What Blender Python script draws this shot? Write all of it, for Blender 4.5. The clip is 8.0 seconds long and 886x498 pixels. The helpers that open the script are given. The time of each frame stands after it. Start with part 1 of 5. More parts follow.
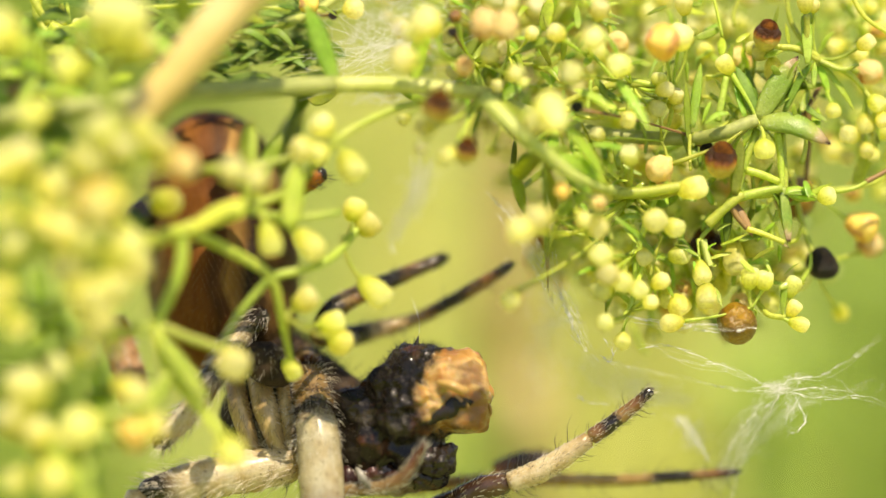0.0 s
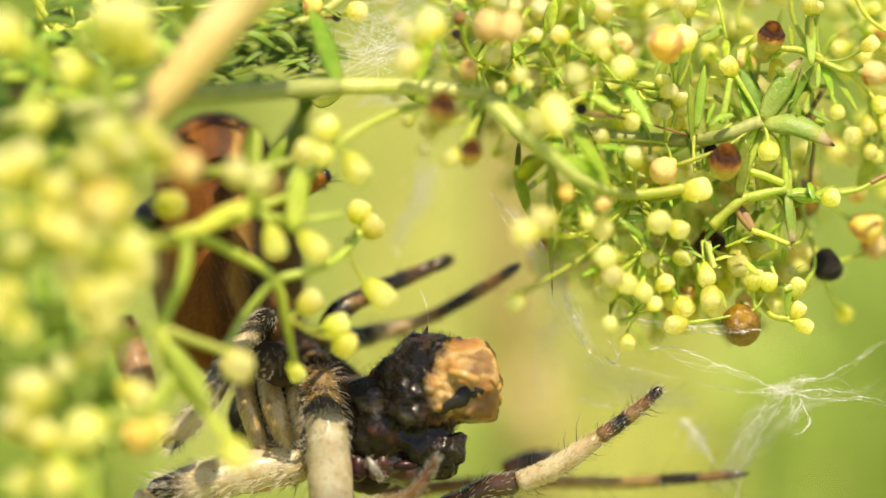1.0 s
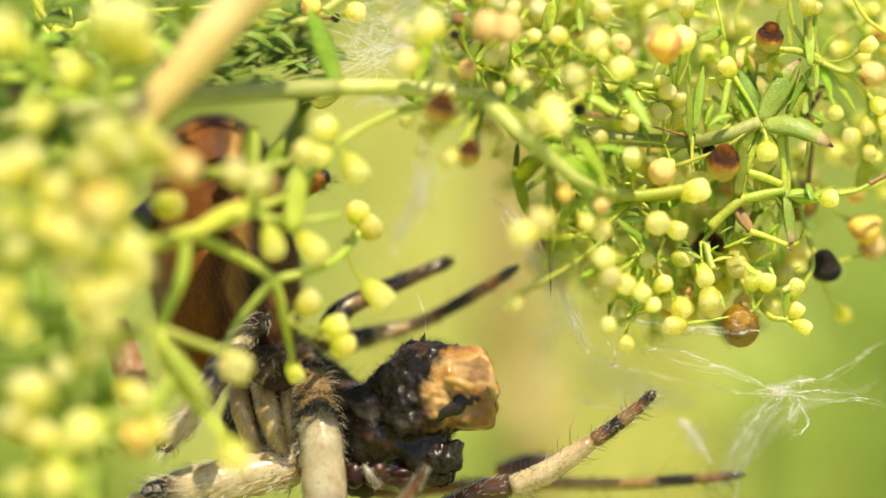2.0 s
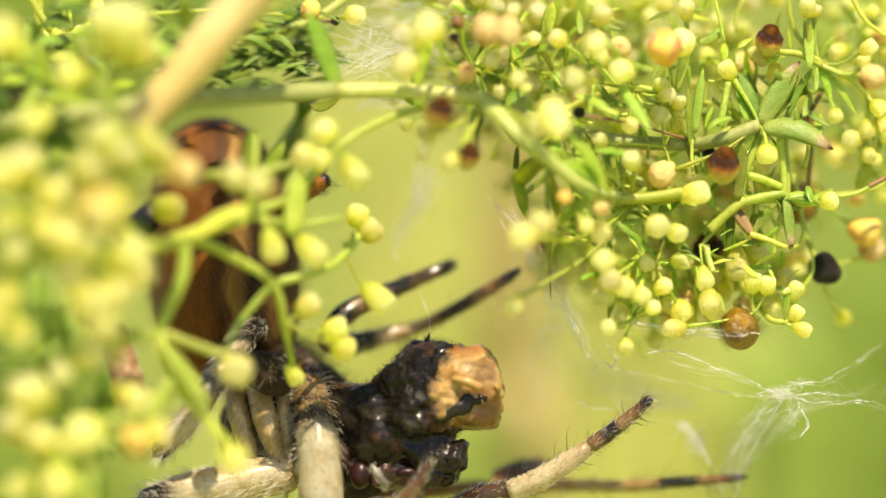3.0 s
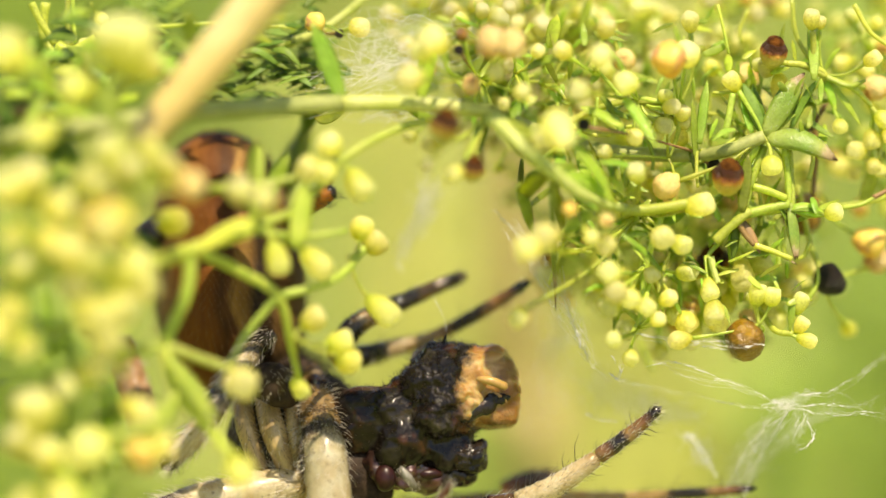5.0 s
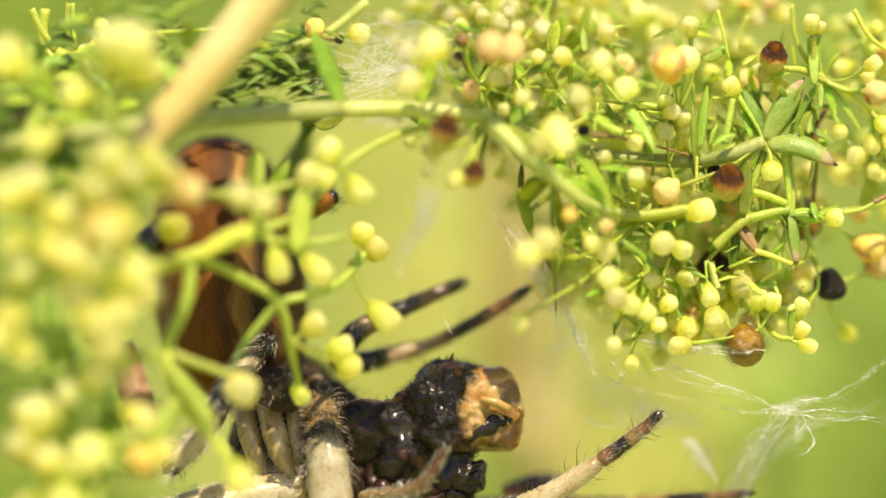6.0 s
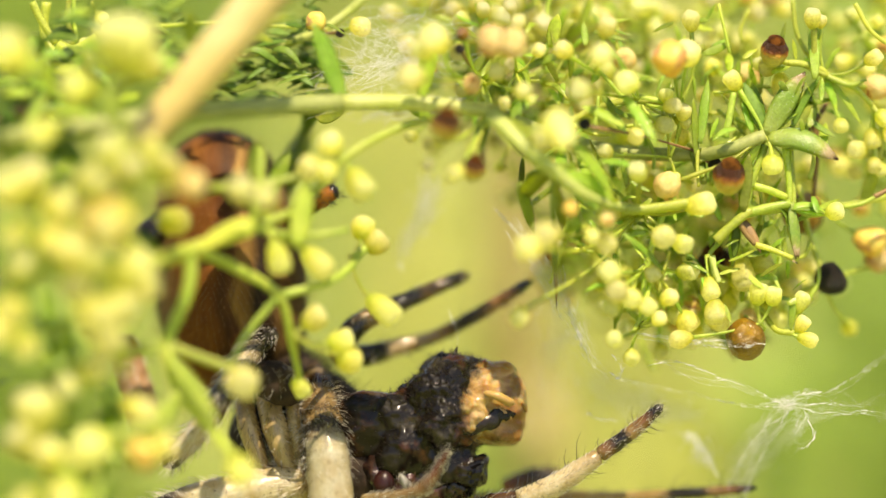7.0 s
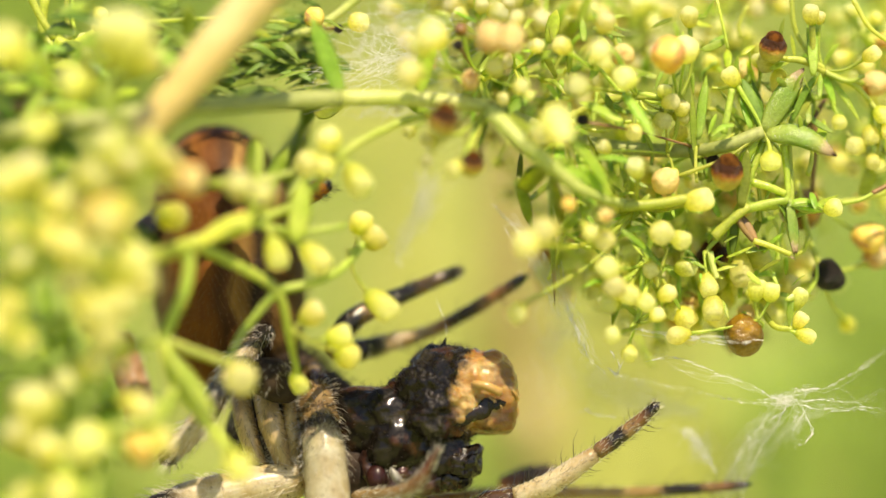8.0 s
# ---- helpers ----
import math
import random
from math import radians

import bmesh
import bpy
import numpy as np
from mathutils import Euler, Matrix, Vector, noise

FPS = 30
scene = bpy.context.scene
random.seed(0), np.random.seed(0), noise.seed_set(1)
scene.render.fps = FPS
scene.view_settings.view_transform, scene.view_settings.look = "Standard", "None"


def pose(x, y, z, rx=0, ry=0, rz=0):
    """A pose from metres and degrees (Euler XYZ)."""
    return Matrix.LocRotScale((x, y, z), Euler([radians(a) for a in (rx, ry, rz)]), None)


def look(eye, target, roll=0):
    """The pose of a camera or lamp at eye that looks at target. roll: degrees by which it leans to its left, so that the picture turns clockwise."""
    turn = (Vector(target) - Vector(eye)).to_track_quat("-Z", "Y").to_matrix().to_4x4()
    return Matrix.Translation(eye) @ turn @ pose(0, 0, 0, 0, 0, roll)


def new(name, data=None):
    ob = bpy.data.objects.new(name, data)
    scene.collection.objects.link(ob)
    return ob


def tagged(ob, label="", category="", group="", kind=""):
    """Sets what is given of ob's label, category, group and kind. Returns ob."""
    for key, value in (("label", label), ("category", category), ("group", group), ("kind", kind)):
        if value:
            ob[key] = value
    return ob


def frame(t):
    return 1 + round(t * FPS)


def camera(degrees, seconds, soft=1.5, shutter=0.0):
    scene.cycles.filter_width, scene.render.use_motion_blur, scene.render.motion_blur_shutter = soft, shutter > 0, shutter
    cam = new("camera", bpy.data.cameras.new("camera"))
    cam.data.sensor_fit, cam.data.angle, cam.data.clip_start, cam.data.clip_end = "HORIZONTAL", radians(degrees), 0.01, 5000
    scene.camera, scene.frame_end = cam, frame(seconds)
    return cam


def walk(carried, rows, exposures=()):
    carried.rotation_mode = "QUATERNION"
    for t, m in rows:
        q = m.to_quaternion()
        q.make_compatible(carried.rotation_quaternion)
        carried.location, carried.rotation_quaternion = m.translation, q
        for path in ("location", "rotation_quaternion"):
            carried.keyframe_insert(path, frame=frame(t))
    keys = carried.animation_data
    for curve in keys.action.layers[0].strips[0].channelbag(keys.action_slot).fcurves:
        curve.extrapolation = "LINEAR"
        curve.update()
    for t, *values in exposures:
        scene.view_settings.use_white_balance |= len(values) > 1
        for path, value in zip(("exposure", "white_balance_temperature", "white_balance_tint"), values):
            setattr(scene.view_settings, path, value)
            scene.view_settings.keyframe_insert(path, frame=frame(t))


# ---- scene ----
# The place: a sprig of yellow bedstraw in a summer meadow, about 40 mm across, with a spider on it.
# Plan: u runs right and v down in grid steps of 0.025 mm over the plane of the flowers, d is depth behind it in mm.
TILT = 12.0
REACH = 270.0
BASE = pose(0, 0, 0.5, -TILT, 0, 0)

cam = camera(8.3, 8.0)
cam.data.dof.use_dof = True
cam.data.dof.focus_distance = 0.270
cam.data.dof.aperture_fstop = cam.data.lens / 26.0
cam.data.dof.aperture_blades = 0
PATH = [(0.0, 0.0, 0.0, 0.0), (0.5, -0.124, -0.09, -0.012), (1.0, -0.185, 0.09, -0.068), (1.5, -0.14, 0.098, -0.055),
        (3.0, -0.11, 0.255, -0.104), (3.5, -0.186, 0.37, -0.168), (4.0, -0.248, 0.568, -0.156), (4.5, -0.32, 0.655, -0.2),
        (6.0, -0.334, 1.054, -0.349), (6.5, -0.413, 0.957, -0.326), (7.0, -0.365, 0.769, -0.287), (7.5, -0.319, 0.637, -0.182),
        (8.0, -0.283, 0.58, -0.208)]
walk(cam, [(t, BASE @ pose(x / 1000, -REACH / 1000, z / 1000, 90, 0, 0) @ pose(0, 0, 0, 0, 0, turn)) for t, x, z, turn in PATH],
     exposures=[(0.0, 0.66, 7650, 15), (8.0, 0.66, 7650, 15)])

# ---- light ----
world = bpy.data.worlds.new("sky")
scene.world = world
world.use_nodes = True
wn = world.node_tree.nodes
sky = wn.new("ShaderNodeTexSky")
sky.sky_type, sky.sun_disc = "NISHITA", False
SUN_UP, SUN_SIDE = 67.0, 26.0
sky.sun_elevation, sky.sun_rotation = radians(SUN_UP), radians(180 + SUN_SIDE * -1)
wn["Background"].inputs["Strength"].default_value = 0.125
world.node_tree.links.new(sky.outputs[0], wn["Background"].inputs["Color"])
sun = new("sun", bpy.data.lights.new("sun", "SUN"))
sun.data.energy, sun.data.angle, sun.data.color = 4.8, radians(0.5), (1.0, 0.93, 0.76)
a, e = radians(SUN_SIDE), radians(SUN_UP)
sun.matrix_world = look((math.sin(a) * math.cos(e), -math.cos(a) * math.cos(e), math.sin(e)), (0, 0, 0))


# ---- materials ----
def mixer(nt, kind, fac, one, two):
    m = nt.nodes.new("ShaderNodeMix")
    m.data_type, m.blend_type = "RGBA", kind
    for socket, value in ((0, fac), (6, one), (7, two)):
        if isinstance(value, (int, float)):
            m.inputs[socket].default_value = value
        elif isinstance(value, tuple):
            m.inputs[socket].default_value = (*value, 1)
        else:
            nt.links.new(value, m.inputs[socket])
    return m.outputs[2]


def ramp(nt, source, stops):
    r = nt.nodes.new("ShaderNodeValToRGB")
    while len(r.color_ramp.elements) < len(stops):
        r.color_ramp.elements.new(0.5)
    for el, (p, c) in zip(r.color_ramp.elements, stops):
        el.position, el.color = p, (*c, 1) if isinstance(c, tuple) else (c, c, c, 1)
    nt.links.new(source, r.inputs[0])
    return r.outputs[0]


def grain(nt, scale, detail=4.0, rough=0.55, stretch=None, per_object=True):
    co = nt.nodes.new("ShaderNodeTexCoord").outputs["Object"]
    if per_object:
        add = nt.nodes.new("ShaderNodeVectorMath")
        add.operation = "ADD"
        info = nt.nodes.new("ShaderNodeObjectInfo")
        mul = nt.nodes.new("ShaderNodeMath")
        mul.operation, mul.inputs[1].default_value = "MULTIPLY", 37.0 * 10 / scale
        nt.links.new(info.outputs["Random"], mul.inputs[0])
        nt.links.new(co, add.inputs[0])
        nt.links.new(mul.outputs[0], add.inputs[1])
        co = add.outputs[0]
    if stretch:
        mp = nt.nodes.new("ShaderNodeMapping")
        mp.inputs["Scale"].default_value = stretch
        nt.links.new(co, mp.inputs["Vector"])
        co = mp.outputs[0]
    n = nt.nodes.new("ShaderNodeTexNoise")
    n.inputs["Scale"].default_value, n.inputs["Detail"].default_value, n.inputs["Roughness"].default_value = scale, detail, rough
    nt.links.new(co, n.inputs["Vector"])
    return n.outputs["Fac"]


def surface(name, light, dark, scale, rough=0.5, bump=0.3, bump_mm=0.02, clear=0.0, coat=0.0, sss=0.0, sss_mm=0.3, along=None, vary=0.0, spec=0.5, fine=6.0, patch=None, stretch=None, wobble=0.16):
    """scale: blotches per metre (or per unit of the mesh); clear: share of light let through; along: colours from base to tip; patch: colour and threshold of large blotches."""
    m = bpy.data.materials.new(name)
    m.use_nodes = True
    nt = m.node_tree
    p = nt.nodes["Principled BSDF"]
    big, small = grain(nt, scale, stretch=stretch), grain(nt, scale * fine, stretch=stretch)
    tone = ramp(nt, big, [(0.35, 0.0), (0.65, 1.0)])
    if along:
        at = nt.nodes.new("ShaderNodeAttribute")
        at.attribute_name = "along"
        wob = nt.nodes.new("ShaderNodeMath")
        wob.operation = "MULTIPLY_ADD"
        wob.inputs[1].default_value, wob.inputs[2].default_value = wobble, -wobble / 2
        nt.links.new(small, wob.inputs[0])
        add = nt.nodes.new("ShaderNodeMath")
        add.operation = "ADD"
        nt.links.new(at.outputs["Fac"], add.inputs[0])
        nt.links.new(wob.outputs[0], add.inputs[1])
        base = ramp(nt, add.outputs[0], along)
        col = mixer(nt, "MULTIPLY", tone, base, dark)
    else:
        col = mixer(nt, "MIX", tone, light, dark)
    if patch:
        where = ramp(nt, grain(nt, scale * patch[2], 3.0), [(patch[1], 0.0), (patch[1] + 0.06, 1.0)])
        col = mixer(nt, "MIX", where, col, patch[0])
    speck = ramp(nt, small, [(0.25, 0.72), (0.6, 1.06)])
    col = mixer(nt, "MULTIPLY", 0.8, col, speck)
    if vary:
        hsv = nt.nodes.new("ShaderNodeHueSaturation")
        info = nt.nodes.new("ShaderNodeMath")
        info.operation = "FRACT"
        both = nt.nodes.new("ShaderNodeMath")
        both.operation = "ADD"
        nt.links.new(nt.nodes.new("ShaderNodeObjectInfo").outputs["Random"], both.inputs[0])
        nt.links.new(nt.nodes.new("ShaderNodeNewGeometry").outputs["Random Per Island"], both.inputs[1])
        nt.links.new(both.outputs[0], info.inputs[0])
        mr = nt.nodes.new("ShaderNodeMapRange")
        mr.inputs[3].default_value, mr.inputs[4].default_value = 1 - vary, 1 + vary
        nt.links.new(info.outputs[0], mr.inputs[0])
        nt.links.new(mr.outputs[0], hsv.inputs["Value"])
        mh = nt.nodes.new("ShaderNodeMapRange")
        mh.inputs[3].default_value, mh.inputs[4].default_value = 0.5 - vary * 0.09, 0.5 + vary * 0.09
        fr = nt.nodes.new("ShaderNodeMath")
        fr.operation = "FRACT"
        mu = nt.nodes.new("ShaderNodeMath")
        mu.operation, mu.inputs[1].default_value = "MULTIPLY", 7.31
        nt.links.new(info.outputs[0], mu.inputs[0])
        nt.links.new(mu.outputs[0], fr.inputs[0])
        nt.links.new(fr.outputs[0], mh.inputs[0])
        nt.links.new(mh.outputs[0], hsv.inputs["Hue"])
        nt.links.new(col, hsv.inputs["Color"])
        col = hsv.outputs[0]
    nt.links.new(col, p.inputs["Base Color"])
    p.inputs["Roughness"].default_value = rough
    p.inputs["Specular IOR Level"].default_value = spec
    p.inputs["Coat Weight"].default_value = coat
    p.inputs["Coat Roughness"].default_value = 0.07
    if sss:
        p.inputs["Subsurface Weight"].default_value = sss
        p.inputs["Subsurface Radius"].default_value = (1.0, 0.7, 0.3)
        p.inputs["Subsurface Scale"].default_value = sss_mm / 1000
    if bump:
        b = nt.nodes.new("ShaderNodeBump")
        b.inputs["Strength"].default_value, b.inputs["Distance"].default_value = bump, bump_mm / 1000
        nt.links.new(small, b.inputs["Height"])
        nt.links.new(b.outputs[0], p.inputs["Normal"])
        nt.links.new(b.outputs[0], p.inputs["Coat Normal"])
    if clear:
        tr = nt.nodes.new("ShaderNodeBsdfTranslucent")
        nt.links.new(col, tr.inputs["Color"])
        mx = nt.nodes.new("ShaderNodeMixShader")
        mx.inputs[0].default_value = clear
        nt.links.new(p.outputs[0], mx.inputs[1])
        nt.links.new(tr.outputs[0], mx.inputs[2])
        nt.links.new(mx.outputs[0], nt.nodes["Material Output"].inputs["Surface"])
    return m


BUD = surface("bud_petal", (0.88, 0.80, 0.30), (0.94, 0.94, 0.78), 1.2, 0.42, 0.12, 0.03, clear=0.66, vary=0.10, fine=3.0, along=[(0.0, (0.60, 0.68, 0.10)), (0.26, (0.84, 0.83, 0.19)), (0.7, (0.92, 0.90, 0.38)), (1.0, (0.96, 0.95, 0.60))])
BUD_ORANGE = surface("bud_ageing", (0.90, 0.72, 0.18), (0.82, 0.54, 0.09), 1.1, 0.42, 0.3, 0.05, clear=0.35, vary=0.12, patch=((0.60, 0.33, 0.13), 0.54, 0.8))
FRUIT_PEACH = surface("fruit_peach", (0.93, 0.80, 0.36), (0.89, 0.62, 0.22), 1.0, 0.42, 0.4, 30.0, clear=0.35, vary=0.1, patch=((0.50, 0.24, 0.07), 0.60, 0.9))
FRUIT_BROWN = surface("fruit_brown", (0.31, 0.18, 0.010), (0.13, 0.060, 0.004), 0.9, 0.32, 0.3, 30.0, coat=0.4, clear=0.12, vary=0.15, fine=4.0)
FRUIT_CAP = surface("fruit_cap", (0.34, 0.14, 0.02), (0.06, 0.02, 0.006), 1.4, 0.6, 0.8, 60.0, vary=0.2, spec=0.1)
FRUIT_CROWNED = surface("fruit_browning", (0.8, 0.6, 0.2), (0.86, 0.78, 0.62), 1.4, 0.45, 0.5, 40.0, clear=0.22, vary=0.1, spec=0.3, wobble=0.34, fine=3.0, along=[(0.0, (0.80, 0.78, 0.18)), (0.40, (0.88, 0.76, 0.16)), (0.52, (0.76, 0.42, 0.06)), (0.62, (0.30, 0.10, 0.02)), (0.70, (0.08, 0.03, 0.012)), (1.0, (0.05, 0.022, 0.012))])
FRUIT_DARK = surface("fruit_dark", (0.040, 0.020, 0.012), (0.008, 0.005, 0.004), 2.2, 0.5, 1.0, 120.0, vary=0.1)
STALK = surface("stalk_green", (0.70, 0.77, 0.15), (0.54, 0.66, 0.10), 900, 0.34, 0.8, 0.03, clear=0.50, vary=0.16, coat=0.5, fine=10.0)
STALK_FRESH = surface("stalk_fresh", (0.60, 0.70, 0.14), (0.46, 0.60, 0.09), 900, 0.38, 0.25, 0.01, clear=0.45, vary=0.16)
STEM = surface("stem_pale", (0.72, 0.76, 0.26), (0.60, 0.68, 0.17), 700, 0.45, 0.35, 0.02, clear=0.4, vary=0.1)
# Duller copy of STEM: shade on the left main stem put into its colour.
STEM_DULL = surface("stem_dull", (0.52, 0.57, 0.20), (0.40, 0.46, 0.14), 700, 0.5, 0.35, 0.02, clear=0.45)
DRY = surface("dry_brown", (0.44, 0.34, 0.14), (0.30, 0.22, 0.09), 400, 0.6, 0.3, 0.05)
STEM_OLD = surface("stem_reddish", (0.30, 0.18, 0.06), (0.15, 0.09, 0.03), 700, 0.5, 0.4, 0.02, vary=0.1)
LEAF = surface("leaf_green", (0.34, 0.48, 0.06), (0.75, 0.85, 0.6), 900, 0.30, 0.8, 0.03, clear=0.70, coat=0.4, vary=0.30, along=[(0.0, (0.62, 0.74, 0.15)), (0.75, (0.56, 0.71, 0.12)), (1.0, (0.70, 0.72, 0.15))])
LEAF_DRY = surface("leaf_tipped_brown", (0.3, 0.4, 0.1), (0.8, 0.84, 0.7), 1400, 0.22, 1.0, 0.05, clear=0.35, coat=0.4, along=[(0.0, (0.44, 0.54, 0.12)), (0.60, (0.26, 0.42, 0.06)), (0.76, (0.40, 0.46, 0.09)), (0.82, (0.58, 0.46, 0.26)), (0.93, (0.46, 0.32, 0.17)), (0.96, (0.10, 0.05, 0.03)), (1.0, (0.04, 0.025, 0.02))])
LEAF_FRESH = surface("leaf_fresh", (0.3, 0.45, 0.06), (0.72, 0.8, 0.55), 1400, 0.20, 1.0, 0.05, clear=0.45, coat=0.4, spec=0.4, vary=0.25, fine=9.0, along=[(0.0, (0.56, 0.68, 0.14)), (0.4, (0.42, 0.60, 0.08)), (1.0, (0.50, 0.62, 0.09))])
LEAF_DEEP = surface("leaf_dark", (0.20, 0.31, 0.04), (0.12, 0.21, 0.025), 900, 0.48, 0.5, 0.02, clear=0.35, vary=0.25, spec=0.3)
SILK = surface("silk", (0.92, 0.92, 0.90), (0.85, 0.86, 0.86), 2000, 0.25, 0.0, clear=0.4, spec=0.8)
STRAW = surface("dry_straw", (0.70, 0.57, 0.27), (0.60, 0.45, 0.16), 260, 0.42, 0.35, 0.05, stretch=(1, 1, 1))


# ---- tools for building ----
def G(u, v, d=0.0):
    k = (REACH + d) / REACH * 0.025e-3
    return Vector(((u - 784) * k, d * 1e-3, (441 - v) * k))


def thing(name, label, category, group="", kind=""):
    ob = tagged(new(name), label, category, group, kind)
    ob.matrix_basis = BASE
    ob.empty_display_size = 0.002
    return ob


JOINED = {}


def gather(name, data, material):
    """Adds a small piece to the mesh that takes all of its kind, where single pieces are past counting."""
    bm = JOINED.setdefault((name, material.name), (bmesh.new(), material))[0]
    if isinstance(data, bmesh.types.BMesh):
        mesh = bpy.data.meshes.new("piece")
        data.to_mesh(mesh)
        data.free()
    else:
        mesh = data
    bm.from_mesh(mesh)
    bpy.data.meshes.remove(mesh)


def settle(parent):
    """Makes one part of each kind that was gathered."""
    for (name, _), (bm, material) in JOINED.items():
        part("small_" + name + "s", bm, material, parent)["kind"] = "stuff"
    JOINED.clear()


def part(name, data, material, parent, label=""):
    if parent == "gather":
        return gather(name, data, material)
    if isinstance(data, bmesh.types.BMesh):
        mesh = bpy.data.meshes.new(name)
        data.to_mesh(mesh)
        data.free()
        mesh.shade_smooth()
        mesh.materials.append(material)
    else:
        mesh = data
    ob = new(name, mesh)
    ob.parent = parent
    tagged(ob, label)
    if name in ("bristles", "fine_hairs", "abdomen_hairs", "head_hairs", "sticky_residue", "tangle", "strand"):
        ob["kind"] = "stuff"
    return ob


def bezier(points, n):
    """n+1 points of a smooth line through the given ones (Catmull-Rom)."""
    p = [Vector(q) for q in points]
    p = [p[0] * 2 - p[1]] + p + [p[-1] * 2 - p[-2]]
    out, spans = [], len(p) - 3
    for i in range(n + 1):
        s = i / n * spans
        k = min(int(s), spans - 1)
        t = s - k
        a0, b0, c0, d0 = p[k:k + 4]
        out.append(0.5 * (2 * b0 + (c0 - a0) * t + (2 * a0 - 5 * b0 + 4 * c0 - d0) * t * t + (3 * b0 - a0 - 3 * c0 + d0) * t ** 3))
    return out


def tube(bm, line, radii, sides=8, flat=1.0, flat_axis=None, wobble=0.0, caps=True):
    """A tapered tube along the points; radii in metres at the points or (start, end). flat: the thickness against the width."""
    n = len(line)
    if len(radii) != n:
        radii = [float(np.interp(i / (n - 1), np.linspace(0, 1, len(radii)), radii)) for i in range(n)]
    lay = bm.verts.layers.float.get("along") or bm.verts.layers.float.new("along")
    rings, up = [], Vector(flat_axis) if flat_axis is not None else Vector((0.13, -1, 0.21))
    for i, c in enumerate(line):
        d = (line[min(i + 1, n - 1)] - line[max(i - 1, 0)]).normalized()
        side = d.cross(up)
        side = side.normalized() if side.length > 1e-4 else d.orthogonal().normalized()
        nor = side.cross(d)
        ring = []
        for k in range(sides):
            w = 2 * math.pi * k / sides
            r = radii[i] * (1 + wobble * noise.noise(c * 3000 + Vector((k * 1.7, 0, 0))))
            v = bm.verts.new(c + side * math.cos(w) * r + nor * math.sin(w) * r * flat)
            v[lay] = i / (n - 1)
            ring.append(v)
        rings.append(ring)
    for r0, r1 in zip(rings, rings[1:]):
        for k in range(sides):
            bm.faces.new((r1[k], r1[(k + 1) % sides], r0[(k + 1) % sides], r0[k]))
    if caps:
        bm.faces.new(rings[0])
        bm.faces.new(rings[-1][::-1])
    return bm


def rounded(n, radii):
    """radii over n points, closed round at both ends."""
    out = []
    for i in range(n):
        s = i / (n - 1)
        r = float(np.interp(s, np.linspace(0, 1, len(radii)), radii))
        out.append(r * min(1.0, math.sqrt(max(0.0, 1 - (1 - min(s, 1 - s) / 0.07) ** 2)) if min(s, 1 - s) < 0.07 else 1.0) + 1e-7)
    return out


def bud_mesh(name, material, lobes=4, tall=1.12, crease=0.06, dent=0.0, seed=0, sides=16, profile=None):
    """A closed bud of radius about 1 on its base at the origin, tip towards +z, with shallow seams between its petals."""
    bm = bmesh.new()
    lay = bm.verts.layers.float.new("along")
    profile = profile or [(0.0, 0.30), (0.04, 0.46), (0.15, 0.68), (0.32, 0.87), (0.50, 0.97), (0.66, 1.0), (0.80, 0.94), (0.90, 0.80), (0.965, 0.56), (0.99, 0.28)]
    rows = []
    for z, r0 in profile:
        row = []
        for k in range(sides):
            w = 2 * math.pi * k / sides
            seam = abs(math.cos(lobes * w / 2)) ** 0.5
            r = r0 * (1 - crease * 1.6 * (1 - seam) * min(1.0, z * 1.6))
            zz = 2 * tall * z - dent * max(0.0, z - 0.8) * 5 * (1 - r0)
            q = Vector((r * math.cos(w), r * math.sin(w), zz))
            q += Vector((0.12 * noise.noise(q * 0.9 + Vector((seed * 9.1, 0, 0))), 0.12 * noise.noise(q * 0.9 + Vector((0, seed * 7.7, 0))), 0.08 * noise.noise(q + Vector((0, 0, seed * 5.3)))))
            v = bm.verts.new(q)
            v[lay] = z
            row.append(v)
        rows.append(row)
    a0, b0 = bm.verts.new((0, 0, 0.0)), bm.verts.new((0, 0, 2 * tall - dent))
    b0[lay] = 1.0
    for r0, r1 in zip(rows, rows[1:]):
        for k in range(sides):
            bm.faces.new((r0[k], r0[(k + 1) % sides], r1[(k + 1) % sides], r1[k]))
    for k in range(sides):
        bm.faces.new((a0, rows[0][(k + 1) % sides], rows[0][k]))
        bm.faces.new((b0, rows[-1][k], rows[-1][(k + 1) % sides]))
    mesh = bpy.data.meshes.new(name)
    bm.to_mesh(mesh)
    bm.free()
    mesh.shade_smooth()
    mesh.materials.append(material)
    return mesh


BALL = [(0.0, 0.2), (0.03, 0.42), (0.12, 0.68), (0.28, 0.92), (0.5, 1.02), (0.7, 0.95), (0.85, 0.76), (0.94, 0.52), (0.985, 0.28)]
ROUND = [(0.0, 0.24), (0.03, 0.42), (0.11, 0.64), (0.25, 0.84), (0.43, 0.97), (0.60, 1.0), (0.75, 0.95), (0.87, 0.80), (0.95, 0.58), (0.988, 0.30)]
BUDS = [bud_mesh("bud", BUD, 4, 1.10, 0.10, 0.16, 1, 20, ROUND), bud_mesh("bud", BUD, 4, 1.22, 0.12, 0.20, 2, 20), bud_mesh("bud", BUD, 4, 0.98, 0.06, 0.10, 3, 20, ROUND), bud_mesh("bud", BUD, 4, 1.12, 0.13, 0.25, 4, 20, ROUND), bud_mesh("bud", BUD, 4, 1.4, 0.10, 0.15, 14, 20), bud_mesh("bud", BUD, 4, 1.18, 0.16, 0.3, 15, 20)]
